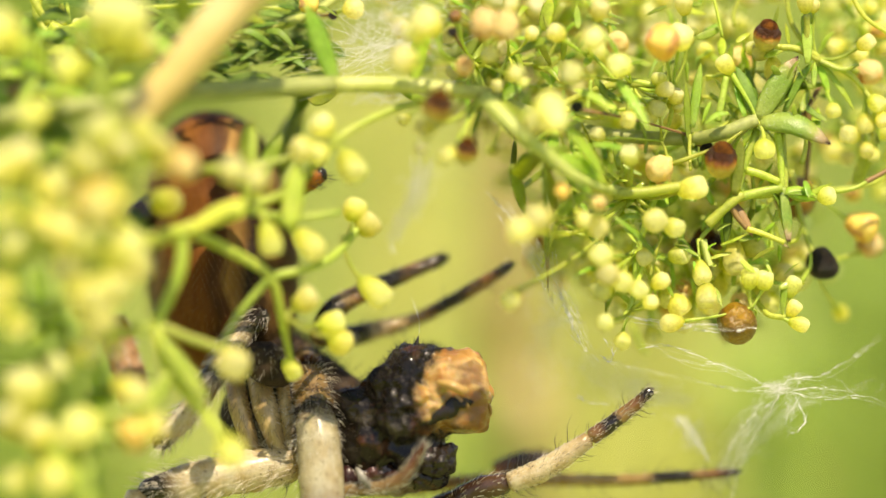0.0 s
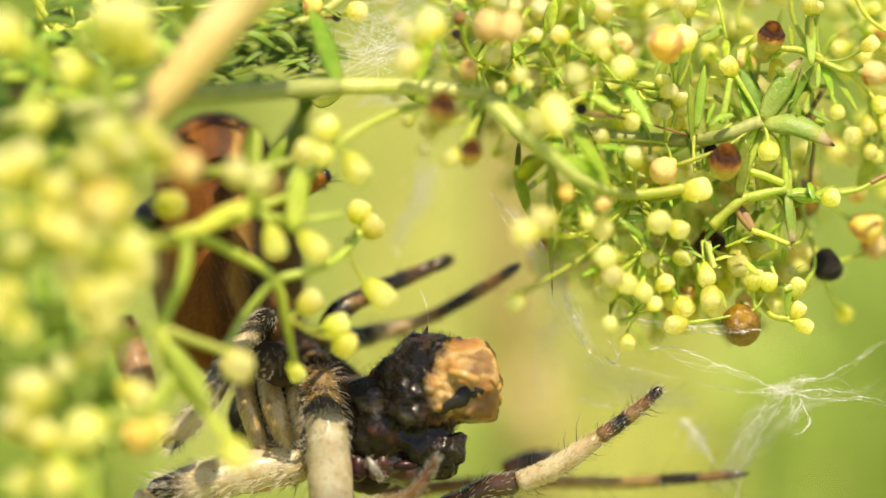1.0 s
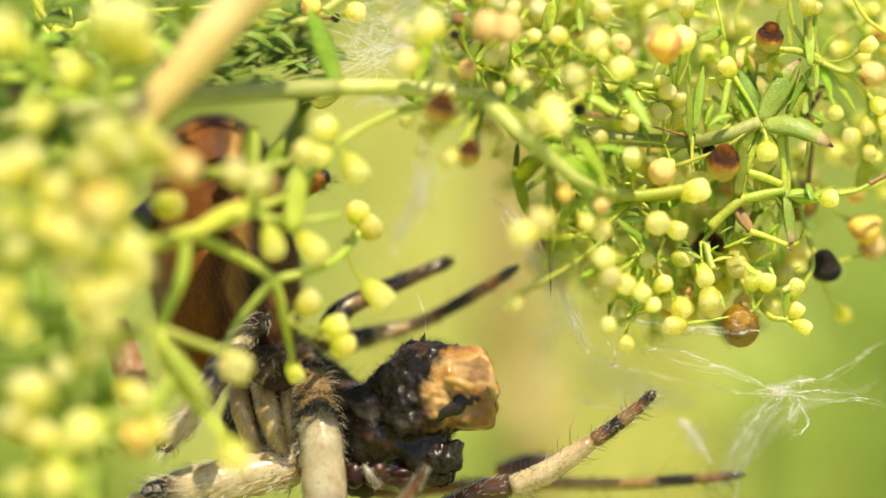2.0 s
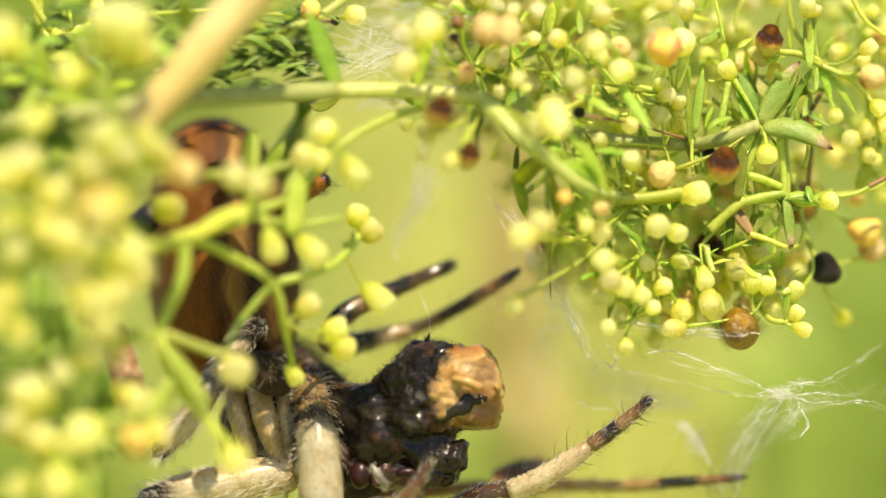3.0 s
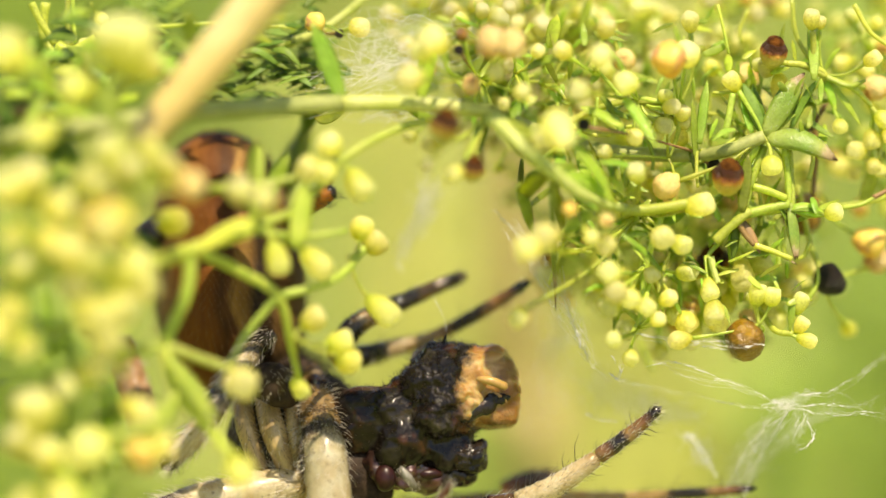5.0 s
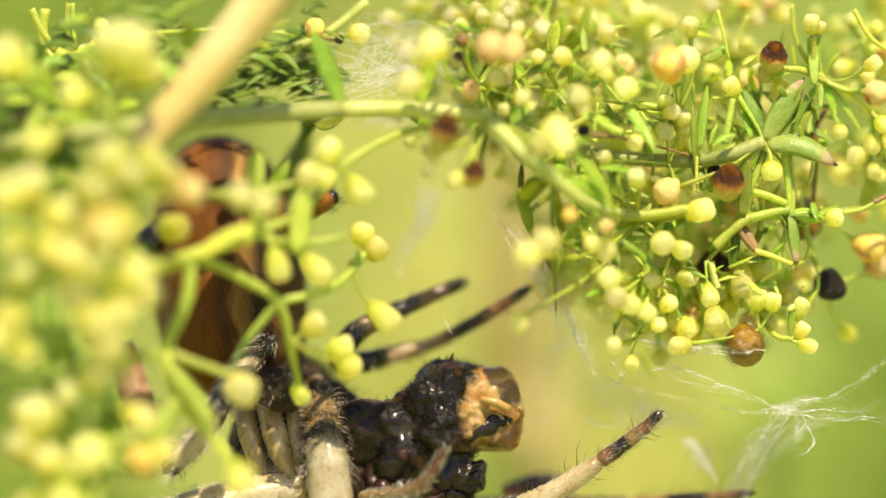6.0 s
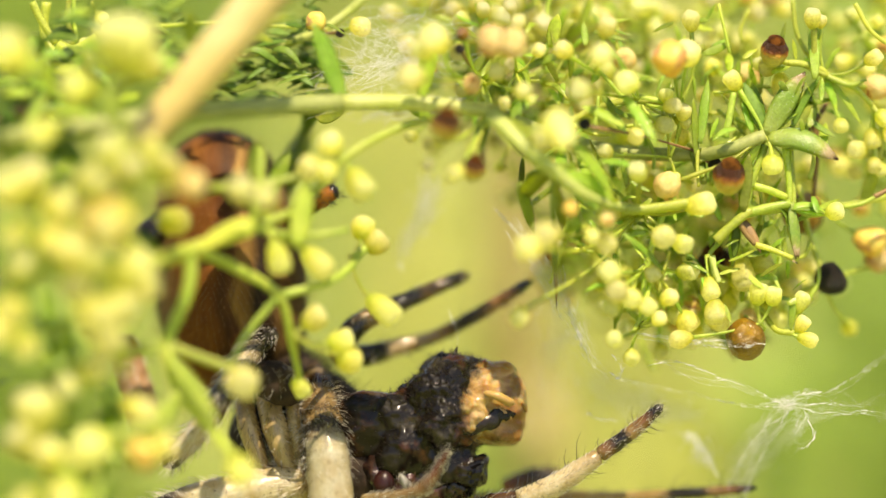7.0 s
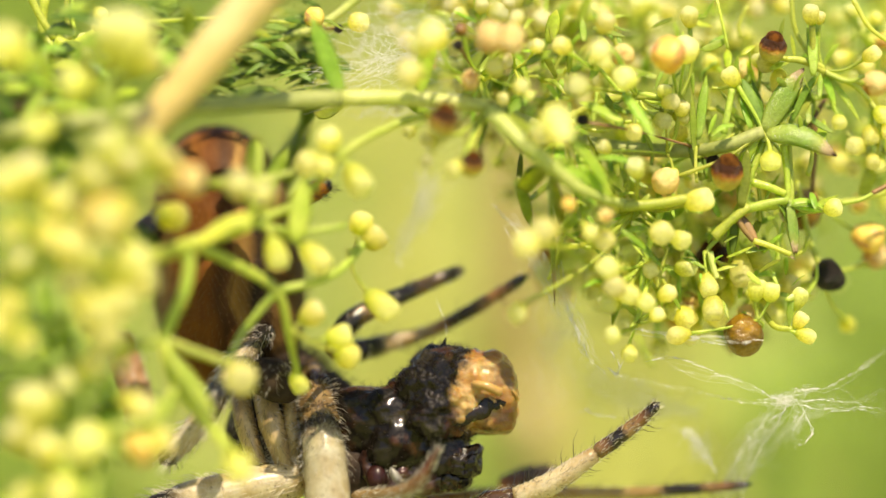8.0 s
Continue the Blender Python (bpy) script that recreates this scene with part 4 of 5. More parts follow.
def culms():
    """Tall soft stems of meadow plants that stand a hand's breadth behind the sprig."""
    rng = random.Random(31)
    for u, top, d, r, m in ((705, 120, 60, 1.6, HERB), (800, 300, 90, 2.6, HERB), (872, 330, 45, 1.4, HERB_GREEN), (1010, 560, 70, 2.2, HERB), (1110, -200, 120, 2.6, HERB), (1215, 640, 60, 2.4, HERB), (1300, 700, 80, 3.0, HERB),
                            (1385, 560, 50, 1.8, HERB_GREEN), (1465, 500, 70, 2.6, HERB_GREEN), (1540, -100, 80, 2.6, HERB_GREEN), (560, 250, 80, 1.8, HERB_GREEN), (60, 300, 60, 2.0, HERB_GREEN), (770, 640, 60, 1.8, HERB_GREEN)):
        s = thing("tall_herb", "soft green tall herb standing behind, out of focus", "herb", "tall herbs")
        a0 = G(u, top, d)
        w0 = BASE @ a0
        foot = TO_GROUND @ Vector((w0.x + rng.uniform(-0.02, 0.02), w0.y + rng.uniform(0, 0.02), -0.01))
        part("stalk", tube(bmesh.new(), bezier([a0, a0.lerp(foot, 0.08) + Vector((rng.uniform(-2, 2) * 1e-3, 0, 0)), a0.lerp(foot, 0.5), foot], 24), (r * 0.3e-3, r * 1e-3, r * 0.9e-3, r * 1e-3), 8), m, s)
        for k in range(3):
            b0 = a0.lerp(foot, rng.uniform(0.0, 0.06))
            tip = b0 + Vector((rng.choice((-1, 1)) * rng.uniform(3, 7), rng.uniform(-4, 4), rng.uniform(1, 5))) * 1e-3
            part("leaf", tube(bmesh.new(), bezier([b0, (b0 + tip) / 2 + Vector((0, 0, 1e-3)), tip], 8), [r * 0.8e-3 * x for x in (0.4, 0.8, 1, 1, 0.9, 0.7, 0.5, 0.3, 0.05)], 6, 0.3), m, s)


culms()
dry = thing("dry_stalk", "brown dry stalk standing behind, out of focus", "stalk")
part("stalk", tube(bmesh.new(), bezier([G(872, 560, 44), G(890, 650, 44), G(930, 800, 46), TO_GROUND @ Vector((0.02, 0.07, -0.02))], 24), (0.4e-3, 1.0e-3, 0.9e-3, 0.9e-3), 10), DRY, dry)
part("leaf", tube(bmesh.new(), bezier([G(893, 660, 44), G(935, 700, 42), G(985, 790, 42)], 12), [1.2e-3 * x for x in (0.3, 0.6, 0.9, 1, 1, 1, 1, 0.9, 0.8, 0.6, 0.45, 0.25, 0.05)], 8, 0.2), DRY, dry)
panicle_sprig = panicle()
front_sprig = near_sprig()
shoot = back_shoot()
straw()


# ---- the spider ----
PALE, TAN, BROWN, BLACK = (0.74, 0.66, 0.43), (0.42, 0.29, 0.12), (0.26, 0.12, 0.04), (0.020, 0.014, 0.010)
GREY = (0.30, 0.25, 0.17)


def leg_skin(name, along, rough=0.36):
    return surface(name, PALE, (0.78, 0.68, 0.54), 1500, rough * 0.7, 0.6, 0.03, along=along, coat=1.0, clear=0.40, patch=((0.16, 0.11, 0.07), 0.64, 2.8))


HAIR_DARK = surface("dark_bristle", (0.035, 0.024, 0.018), (0.015, 0.011, 0.009), 3000, 0.35, 0.0)
HAIR_BROWN = surface("brown_hair", (0.26, 0.15, 0.05), (0.14, 0.075, 0.025), 3000, 0.4, 0.0)
HAIR_PALE = surface("pale_hair", (0.92, 0.88, 0.76), (0.80, 0.73, 0.58), 3000, 0.25, 0.0, clear=0.25, spec=0.8)
SKIN = {
    "pale": leg_skin("leg_pale", [(0.0, TAN), (0.12, PALE), (0.68, PALE), (0.76, GREY), (0.82, BLACK), (1.0, BLACK)]),
    "front": leg_skin("leg_front", [(0.0, BLACK), (0.06, BROWN), (0.12, TAN), (0.22, TAN), (0.26, BROWN), (0.30, BLACK), (0.36, TAN), (0.48, (0.34, 0.24, 0.12)), (0.50, BLACK), (0.54, TAN), (0.58, BLACK), (0.62, (0.12, 0.09, 0.06)), (0.65, (0.40, 0.36, 0.24)), (0.69, (0.64, 0.60, 0.41)), (0.84, (0.68, 0.63, 0.43)), (0.88, (0.44, 0.40, 0.29)), (1.0, (0.66, 0.61, 0.42))]),
    "ringed": leg_skin("leg_ringed", [(0.0, BLACK), (0.16, BLACK), (0.22, GREY), (0.30, PALE), (0.45, PALE), (0.50, BLACK), (0.60, GREY), (0.68, PALE), (0.88, PALE), (0.93, BLACK), (1.0, BLACK)]),
    "joint": leg_skin("leg_joint", [(0.0, BROWN), (0.25, (0.12, 0.06, 0.03)), (0.45, BLACK), (0.7, (0.08, 0.04, 0.025)), (0.9, (0.16, 0.09, 0.05)), (1.0, (0.04, 0.02, 0.015))], 0.25),
    "dark": leg_skin("leg_dark", [(0.0, BROWN), (0.2, BLACK), (0.7, BLACK), (1.0, BROWN)]),
    "shin": leg_skin("leg_shin", [(0.0, TAN), (0.1, PALE), (0.8, PALE), (1.0, TAN)]),
    "foot": leg_skin("leg_foot", [(0.0, TAN), (0.15, BROWN), (0.28, BLACK), (0.42, BLACK), (0.50, TAN), (0.72, BROWN), (0.85, BLACK), (1.0, BLACK)]),
    "far": leg_skin("leg_far", [(0.0, BROWN), (0.45, (0.50, 0.36, 0.15)), (0.62, (0.52, 0.36, 0.14)), (0.66, BLACK), (0.80, BLACK), (0.82, (0.36, 0.22, 0.08)), (0.90, BROWN), (0.94, BLACK), (1.0, BLACK)]),
    "upper": leg_skin("leg_upper", [(0.0, TAN), (0.12, BLACK), (0.34, BLACK), (0.40, TAN), (0.50, (0.36, 0.17, 0.06)), (0.58, BLACK), (0.70, (0.06, 0.04, 0.03)), (0.76, (0.36, 0.19, 0.07)), (0.88, (0.12, 0.08, 0.05)), (0.94, BLACK), (1.0, GREY)]),
    "long": leg_skin("leg_long", [(0.0, BLACK), (0.18, BLACK), (0.24, (0.56, 0.43, 0.20)), (0.48, (0.56, 0.42, 0.19)), (0.56, (0.36, 0.19, 0.07)), (0.62, BLACK), (0.72, (0.07, 0.05, 0.04)), (0.78, (0.38, 0.20, 0.07)), (0.86, BROWN), (0.92, BLACK), (1.0, BLACK)]),
    "pink": leg_skin("leg_pink", [(0.0, BLACK), (0.14, BROWN), (0.25, (0.55, 0.34, 0.2)), (0.7, (0.6, 0.42, 0.27)), (0.85, BROWN), (1.0, BLACK)]),
    "palp": leg_skin("palp_skin", [(0.0, TAN), (0.30, (0.34, 0.23, 0.10)), (0.6, (0.36, 0.22, 0.10)), (0.85, (0.20, 0.06, 0.03)), (1.0, (0.12, 0.04, 0.02))]),
    "tip": leg_skin("leg_orange_tip", [(0.0, BROWN), (0.55, (0.10, 0.05, 0.02)), (0.72, (0.50, 0.20, 0.035)), (0.84, (0.55, 0.20, 0.03)), (0.89, BLACK), (1.0, BLACK)]),
}
ABDOMEN = surface("abdomen_skin", TAN, (0.66, 0.58, 0.48), 700, 0.6, 0.6, 0.04, fine=5.0, spec=0.15, stretch=(1.6, 1.0, 0.35), wobble=0.07,
                  along=[(0.0, (0.22, 0.15, 0.07)), (0.14, (0.16, 0.09, 0.03)), (0.24, (0.19, 0.075, 0.013)), (0.42, (0.16, 0.058, 0.010)), (0.50, (0.07, 0.028, 0.008)), (0.55, (0.10, 0.042, 0.012)), (0.60, (0.32, 0.19, 0.06)), (0.66, (0.18, 0.10, 0.03)), (0.71, (0.02, 0.012, 0.007)), (0.80, (0.04, 0.022, 0.010)), (0.86, (0.16, 0.09, 0.03)), (1.0, (0.07, 0.04, 0.02))])
HEAD = surface("head_skin", (0.050, 0.032, 0.020), (0.018, 0.012, 0.008), 1600, 0.6, 0.8, 0.06, spec=0.15)
JAW = surface("jaw_skin", (0.64, 0.48, 0.24), (0.44, 0.30, 0.13), 1600, 0.30, 0.3, 0.02, coat=0.8, clear=0.3, stretch=(1.0, 1.0, 0.4))


def blob(bm, balls, blend, detail, rough=0.0, rough_scale=1.0, stripe=None):
    """One closed lump round ellipsoids (centre, radii), seen from the first centre; sizes in metres."""
    lay = bm.verts.layers.float.new("along")
    core = Vector(balls[0][0])
    got = bmesh.ops.create_icosphere(bm, subdivisions=detail, radius=1.0)["verts"]

    def dist(q):
        ds = []
        for c, r, *square in balls:
            k = q - Vector(c)
            p = square[0] if square else 2.0
            l0 = (abs(k.x / r[0]) ** p + abs(k.y / r[1]) ** p + abs(k.z / r[2]) ** p) ** (1 / p)
            ds.append((l0 - 1) * min(r))
        m = min(ds)
        return m - blend * math.log(sum(math.exp(-(x - m) / blend) for x in ds))

    for v in got:
        way = v.co.normalized()
        s = 0.0
        for _ in range(40):
            step = dist(core + way * s)
            s += max(-step, 0) * 0.8 + 1e-6
            if step > -2e-6:
                break
        q = core + way * s
        if rough:
            f = noise.fractal(q * rough_scale, 0.9, 2.1, 4)
            q += way * rough * f
        if stripe:
            v[lay] = min(1, max(0, stripe(q)))
        v.co = q
    return bm


def limb(parent, name, points, widths, skin, spines=0, spine_mm=0.8, pale=0, pale_mm=0.6, sides=16, fuzz=0):
    """A jointed piece of a leg with stiff dark spines, short dark fuzz and pale hairs."""
    line = bezier([G(*p) for p in points], 9 * (len(points) - 1))
    radii = rounded(len(line), [w * 0.0125e-3 for w in widths])
    ob = part(name, tube(bmesh.new(), line, radii, sides, wobble=0.14), SKIN[skin], parent)
    if spines:
        for _ in range(spines):
            part("spine", bristles(bmesh.new(), line, radii, 1, spine_mm, 0.5, width=0.026), HAIR_DARK, ob)
        part("bristles", bristles(bmesh.new(), line, radii, fuzz or spines * 8, spine_mm * 0.5, 0.9, width=0.011), HAIR_DARK, ob)
    if pale:
        part("fine_hairs", bristles(bmesh.new(), line, radii, pale, pale_mm, 2.0, width=0.013), HAIR_PALE, ob)
    return ob


def spider():
    s = thing("spider", "brown orb-weaver spider with pale dark-ringed bristly legs, feeding among the buds", "spider")
    left, right = G(250, 430, 4).x, G(520, 430, 4).x
    top = G(0, 430, 4).z
    bm = blob(bmesh.new(), [(G(385, 442, 4.3), (3.1e-3, 3.0e-3, 5.2e-3)), (G(372, 306, 4.6), (2.3e-3, 2.4e-3, 2.4e-3)), (G(420, 520, 4), (2.5e-3, 2.4e-3, 3.0e-3))], 0.7e-3, 5, 0.12e-3, 900,
              lambda q: (q.x - left) / (right - left) + 0.05 * noise.noise(q * 500))
    ab = part("abdomen", bm, ABDOMEN, s, "rounded brown abdomen with dark stripes")
    hb = bmesh.new()
    rng = random.Random(3)
    ab.data.update()
    for v in rng.sample(list(ab.data.vertices), 2400):
        n0 = v.normal
        way = (n0 + Vector((0.2, 0, -0.3))).normalized()
        ln = rng.uniform(0.25, 0.6) * 1e-3
        tube(hb, [v.co - n0 * 2e-5, v.co + way * ln * 0.6, v.co + way * ln + Vector((0, 0, -5e-5))], (1e-5, 7e-6, 1e-6), 3, caps=False)
    part("abdomen_hairs", hb, HAIR_BROWN, ab)
    hd = part("head", blob(bmesh.new(), [(G(490, 660, 4), (2.1e-3, 2.2e-3, 1.9e-3)), (G(560, 690, 3), (1.5e-3, 1.6e-3, 1.6e-3)), (G(606, 706, 2.4), (1.2e-3, 1.3e-3, 1.1e-3)), (G(450, 600, 4.5), (1.5e-3, 1.6e-3, 1.6e-3))], 0.2e-3, 5, 0.12e-3, 1500), HEAD, s, "dark hairy head and chest")
    hb = bmesh.new()
    for v in rng.sample(list(hd.data.vertices), 1500):
        n0 = v.normal
        ln = rng.uniform(0.4, 1.1) * 1e-3
        way = (n0 + Vector((0.6, -0.2, 0.15))).normalized()
        tube(hb, [v.co - n0 * 2e-5, v.co + way * ln * 0.6, v.co + way * ln], (1.3e-5, 9e-6, 1e-6), 3, caps=False)
    part("head_hairs", hb, HAIR_DARK, hd)
    part("mouth", blob(bmesh.new(), [(G(612, 800, 1.2), (1.2e-3, 1.0e-3, 1.5e-3)), (G(640, 836, 1.4), (1.1e-3, 0.9e-3, 1.0e-3))], 0.15e-3, 4, 0.12e-3, 1500), HEAD, s, "dark hairy mouth parts")
    # Dark lump added behind the jaws so that the gaps between them turn dark.
    part("throat", blob(bmesh.new(), [(G(455, 745, 3.2), (1.7e-3, 1.2e-3, 1.9e-3)), (G(500, 760, 2.8), (1.2e-3, 1.0e-3, 1.4e-3))], 0.2e-3, 4, 0.1e-3, 1500), HEAD, s, "dark lump added to fill the gaps behind the jaws")
    for pts, ws in (([(412, 640, 1.8), (424, 722, 0.7), (456, 822, 0.8)], (30, 39, 26)), ([(448, 622, 1.6), (470, 722, 0.3), (506, 824, 0.5)], (34, 47, 30)), ([(496, 640, 1.4), (506, 732, 0.3), (520, 820, 0.5)], (20, 27, 20))):
        line = bezier([G(*p) for p in pts], 14)
        radii = rounded(15, [w * 0.0125e-3 for w in ws])
        j = part("jaw", tube(bmesh.new(), line, radii, 14, wobble=0.05), JAW, s, "shiny tan jaw segment")
        part("fine_hairs", bristles(bmesh.new(), line, radii, 120, 0.45, 0.7, width=0.011), HAIR_PALE, j)
        part("bristles", bristles(bmesh.new(), line, radii, 260, 0.5, 0.8, width=0.012), HAIR_DARK, j)
    knob = part("eye_region", blob(bmesh.new(), [(G(468, 640, -0.3), (1.0e-3, 0.9e-3, 0.9e-3)), (G(488, 664, -0.2), (0.75e-3, 0.7e-3, 0.55e-3))], 0.1e-3, 4, 0.12e-3, 1500), HEAD, s, "grey-brown knob of the face")
    part("fine_hairs", bristles(bmesh.new(), [G(468, 612, -0.3), G(470, 640, -0.3), G(480, 668, -0.3)], [0.9e-3] * 3, 160, 0.35, 0.5, width=0.009), HAIR_PALE, knob)
    # near legs
    f = limb(s, "leg", [(525, 610, 4.5), (545, 655, 2), (554, 710, 0.3), (564, 790, -0.8), (578, 985, -1.2)], (40, 60, 70, 77, 84), "front", 12, 1.0, 160, 0.6, 20, 200)
    line = bezier([G(545, 655, 2), G(554, 710, 0.3), G(562, 800, -0.8)], 16)
    part("bristles", bristles(bmesh.new(), line, [0.85e-3] * 17, 300, 0.85, 0.6, width=0.016), HAIR_DARK, f)
    part("fine_hairs", bristles(bmesh.new(), line, [0.85e-3] * 17, 320, 0.9, 0.7, width=0.013), HAIR_PALE, f)
    f = limb(s, "leg", [(535, 818, 0.6), (430, 836, 0), (325, 856, -0.4), (242, 868, -0.8)], (68, 72, 68, 26), "pale", 12, 0.95, 620, 0.75, 20, 60)
    limb(s, "shin", [(248, 866, -0.8), (215, 940, -0.8), (190, 1020, -0.6)], (40, 44, 40), "shin", 8, 0.9)
    f = limb(s, "leg", [(470, 550, 1.8), (420, 602, 0), (378, 665, -1.0), (330, 735, -1.0), (272, 793, -0.8)], (40, 42, 44, 40, 34), "ringed", 14, 0.9, 520, 0.8, 16, 120)
    f = limb(s, "leg", [(190, 560, 3), (215, 620, 3), (236, 690, 2.6), (236, 745, 2.6)], (60, 56, 54, 46), "pink", 10, 0.8, 160, 0.5)
    limb(s, "leg", [(225, 415, 3), (248, 385, 2.6), (300, 345, 3.4)], (46, 52, 44), "dark", 8, 0.6)
    # right-hand lower leg
    f = limb(s, "leg", [(720, 925, 2), (800, 893, 1), (850, 866, 0.4), (905, 852, 0)], (52, 50, 46, 36), "joint", 12, 1.3, 120, 0.5)
    limb(s, "shin", [(895, 857, 0), (965, 828, -0.1), (1050, 772, -0.1)], (38, 42, 28), "shin", 11, 1.2, 300, 0.22, 16, 90)
    limb(s, "foot", [(1040, 779, -0.1), (1100, 736, 0), (1158, 686, 0)], (28, 26, 16), "foot", 8, 0.8, 260, 0.22, 16, 160)
    far = limb(s, "leg", [(640, 870, 4.4), (880, 850, 4.2), (1080, 850, 3.6), (1200, 843, 3.0), (1315, 835, 2.6)], (28, 25, 21, 19, 14), "far", 22, 1.2, 120, 0.3)
    limb(s, "shin", [(870, 835, 5), (930, 815, 5), (985, 812, 5)], (34, 36, 24), "joint", 5, 1.0)
    # the orange-tipped foot
    tip = limb(s, "leg", [(430, 380, 4.4), (490, 356, 3), (545, 322, 1), (578, 303, 0.8)], (26, 28, 36, 26), "tip", 0)
    line = bezier([G(535, 325, 1), G(560, 315, 0.9), G(578, 303, 0.8)], 8)
    part("bristles", bristles(bmesh.new(), line, [0.35e-3] * 9, 70, 0.55, 0.8, width=0.02), HAIR_DARK, tip)
    return s, ab, far, tip


bug, belly, far_leg, tip_leg = spider()
upper_leg = limb(bug, "leg", [(560, 612, 2), (596, 545, 2.2), (690, 497, 3.2), (798, 452, 4.0)], (44, 40, 30, 22), "upper", 8, 0.8, 120, 0.3)
long_leg = limb(bug, "leg", [(600, 600, 3), (660, 585, 4), (740, 563, 4.2), (830, 515, 3.6), (914, 463, 3.0)], (44, 33, 24, 24, 17), "long", 12, 0.8, 120, 0.3)
palp = limb(bug, "palp", [(595, 868, -0.6), (655, 864, -1), (712, 846, -1.6), (754, 780, -2.2)], (19, 20, 25, 8), "palp", 14, 0.55, 420, 0.40, 16, 420)

# ---- the prey ----
WET = surface("wet_black_remains", (0.018, 0.013, 0.009), (0.006, 0.005, 0.004), 700, 0.20, 0.8, 0.10, coat=0.35, spec=0.2, fine=4.0, patch=((0.05, 0.020, 0.008), 0.58, 0.9))
CREAM = surface("pale_flesh", (0.48, 0.30, 0.09), (0.36, 0.20, 0.05), 900, 0.28, 0.3, 0.03, coat=0.5, clear=0.15)
RED = surface("red_brown_shell", (0.035, 0.008, 0.006), (0.015, 0.006, 0.005), 900, 0.35, 0.2, 0.03, coat=0.1, spec=0.25)

PALE_SKIN = surface("silvery_skin", (0.22, 0.21, 0.17), (0.10, 0.09, 0.07), 1200, 0.35, 0.4, 0.03, coat=0.4)
GORE = surface("torn_brown_flesh", (0.07, 0.022, 0.012), (0.016, 0.008, 0.006), 900, 0.3, 0.8, 0.08, coat=0.5, fine=4.0)


def remains_material():
    """Wet black skin that has been chewed away to amber flesh; the mesh says how far, a noise frays the edge."""
    m = bpy.data.materials.new("chewed_skin_and_flesh")
    m.use_nodes = True
    nt = m.node_tree
    p = nt.nodes["Principled BSDF"]
    at = nt.nodes.new("ShaderNodeAttribute")
    at.attribute_name = "along"
    edge = nt.nodes.new("ShaderNodeMath")
    edge.operation = "MULTIPLY_ADD"
    edge.inputs[1].default_value, edge.inputs[2].default_value = 1.5, -0.75
    nt.links.new(grain(nt, 620, 5.0, 0.6), edge.inputs[0])
    add = nt.nodes.new("ShaderNodeMath")
    add.operation = "ADD"
    nt.links.new(at.outputs["Fac"], add.inputs[0])
    nt.links.new(edge.outputs[0], add.inputs[1])
    bare = ramp(nt, add.outputs[0], [(0.40, 0.0), (0.52, 0.55), (0.62, 1.0)])
    skin = mixer(nt, "MIX", ramp(nt, grain(nt, 550, 4.0), [(0.50, 0.0), (0.64, 1.0)]), (0.007, 0.0050, 0.003), (0.055, 0.019, 0.006))
    film = ramp(nt, grain(nt, 420, 3.0, 0.6, stretch=(0.7, 1.0, 1.5)), [(0.54, 0.0), (0.72, 0.8)])
    skin = mixer(nt, "MIX", film, skin, (0.060, 0.052, 0.032))
    flesh = ramp(nt, grain(nt, 520, 3.0, 0.5, stretch=(0.8, 1.0, 1.4)), [(0.30, (0.07, 0.034, 0.014)), (0.40, (0.19, 0.085, 0.022)), (0.47, (0.24, 0.122, 0.034)), (0.54, (0.31, 0.175, 0.055)), (0.63, (0.44, 0.30, 0.13)), (0.70, (0.22, 0.13, 0.055))])
    nt.links.new(mixer(nt, "MIX", bare, skin, flesh), p.inputs["Base Color"])
    p.inputs["Subsurface Radius"].default_value, p.inputs["Subsurface Scale"].default_value = (1.0, 0.5, 0.2), 0.5e-3
    nt.links.new(bare, p.inputs["Subsurface Weight"])
    p.inputs["Roughness"].default_value = 0.4
    p.inputs["Specular IOR Level"].default_value = 0.05
    p.inputs["Coat Weight"].default_value, p.inputs["Coat Roughness"].default_value, p.inputs["Coat IOR"].default_value = 0.8, 0.05, 1.36
    b = nt.nodes.new("ShaderNodeBump")
    b.inputs["Strength"].default_value, b.inputs["Distance"].default_value = 1.0, 0.16e-3
    nt.links.new(grain(nt, 1900, 3.0, 0.5), b.inputs["Height"])
    nt.links.new(b.outputs[0], p.inputs["Normal"])
    wet = nt.nodes.new("ShaderNodeBump")
    wet.inputs["Strength"].default_value, wet.inputs["Distance"].default_value = 1.0, 0.10e-3
    nt.links.new(grain(nt, 1500, 1.0, 0.4), wet.inputs["Height"])
    nt.links.new(wet.outputs[0], p.inputs["Coat Normal"])
    return m


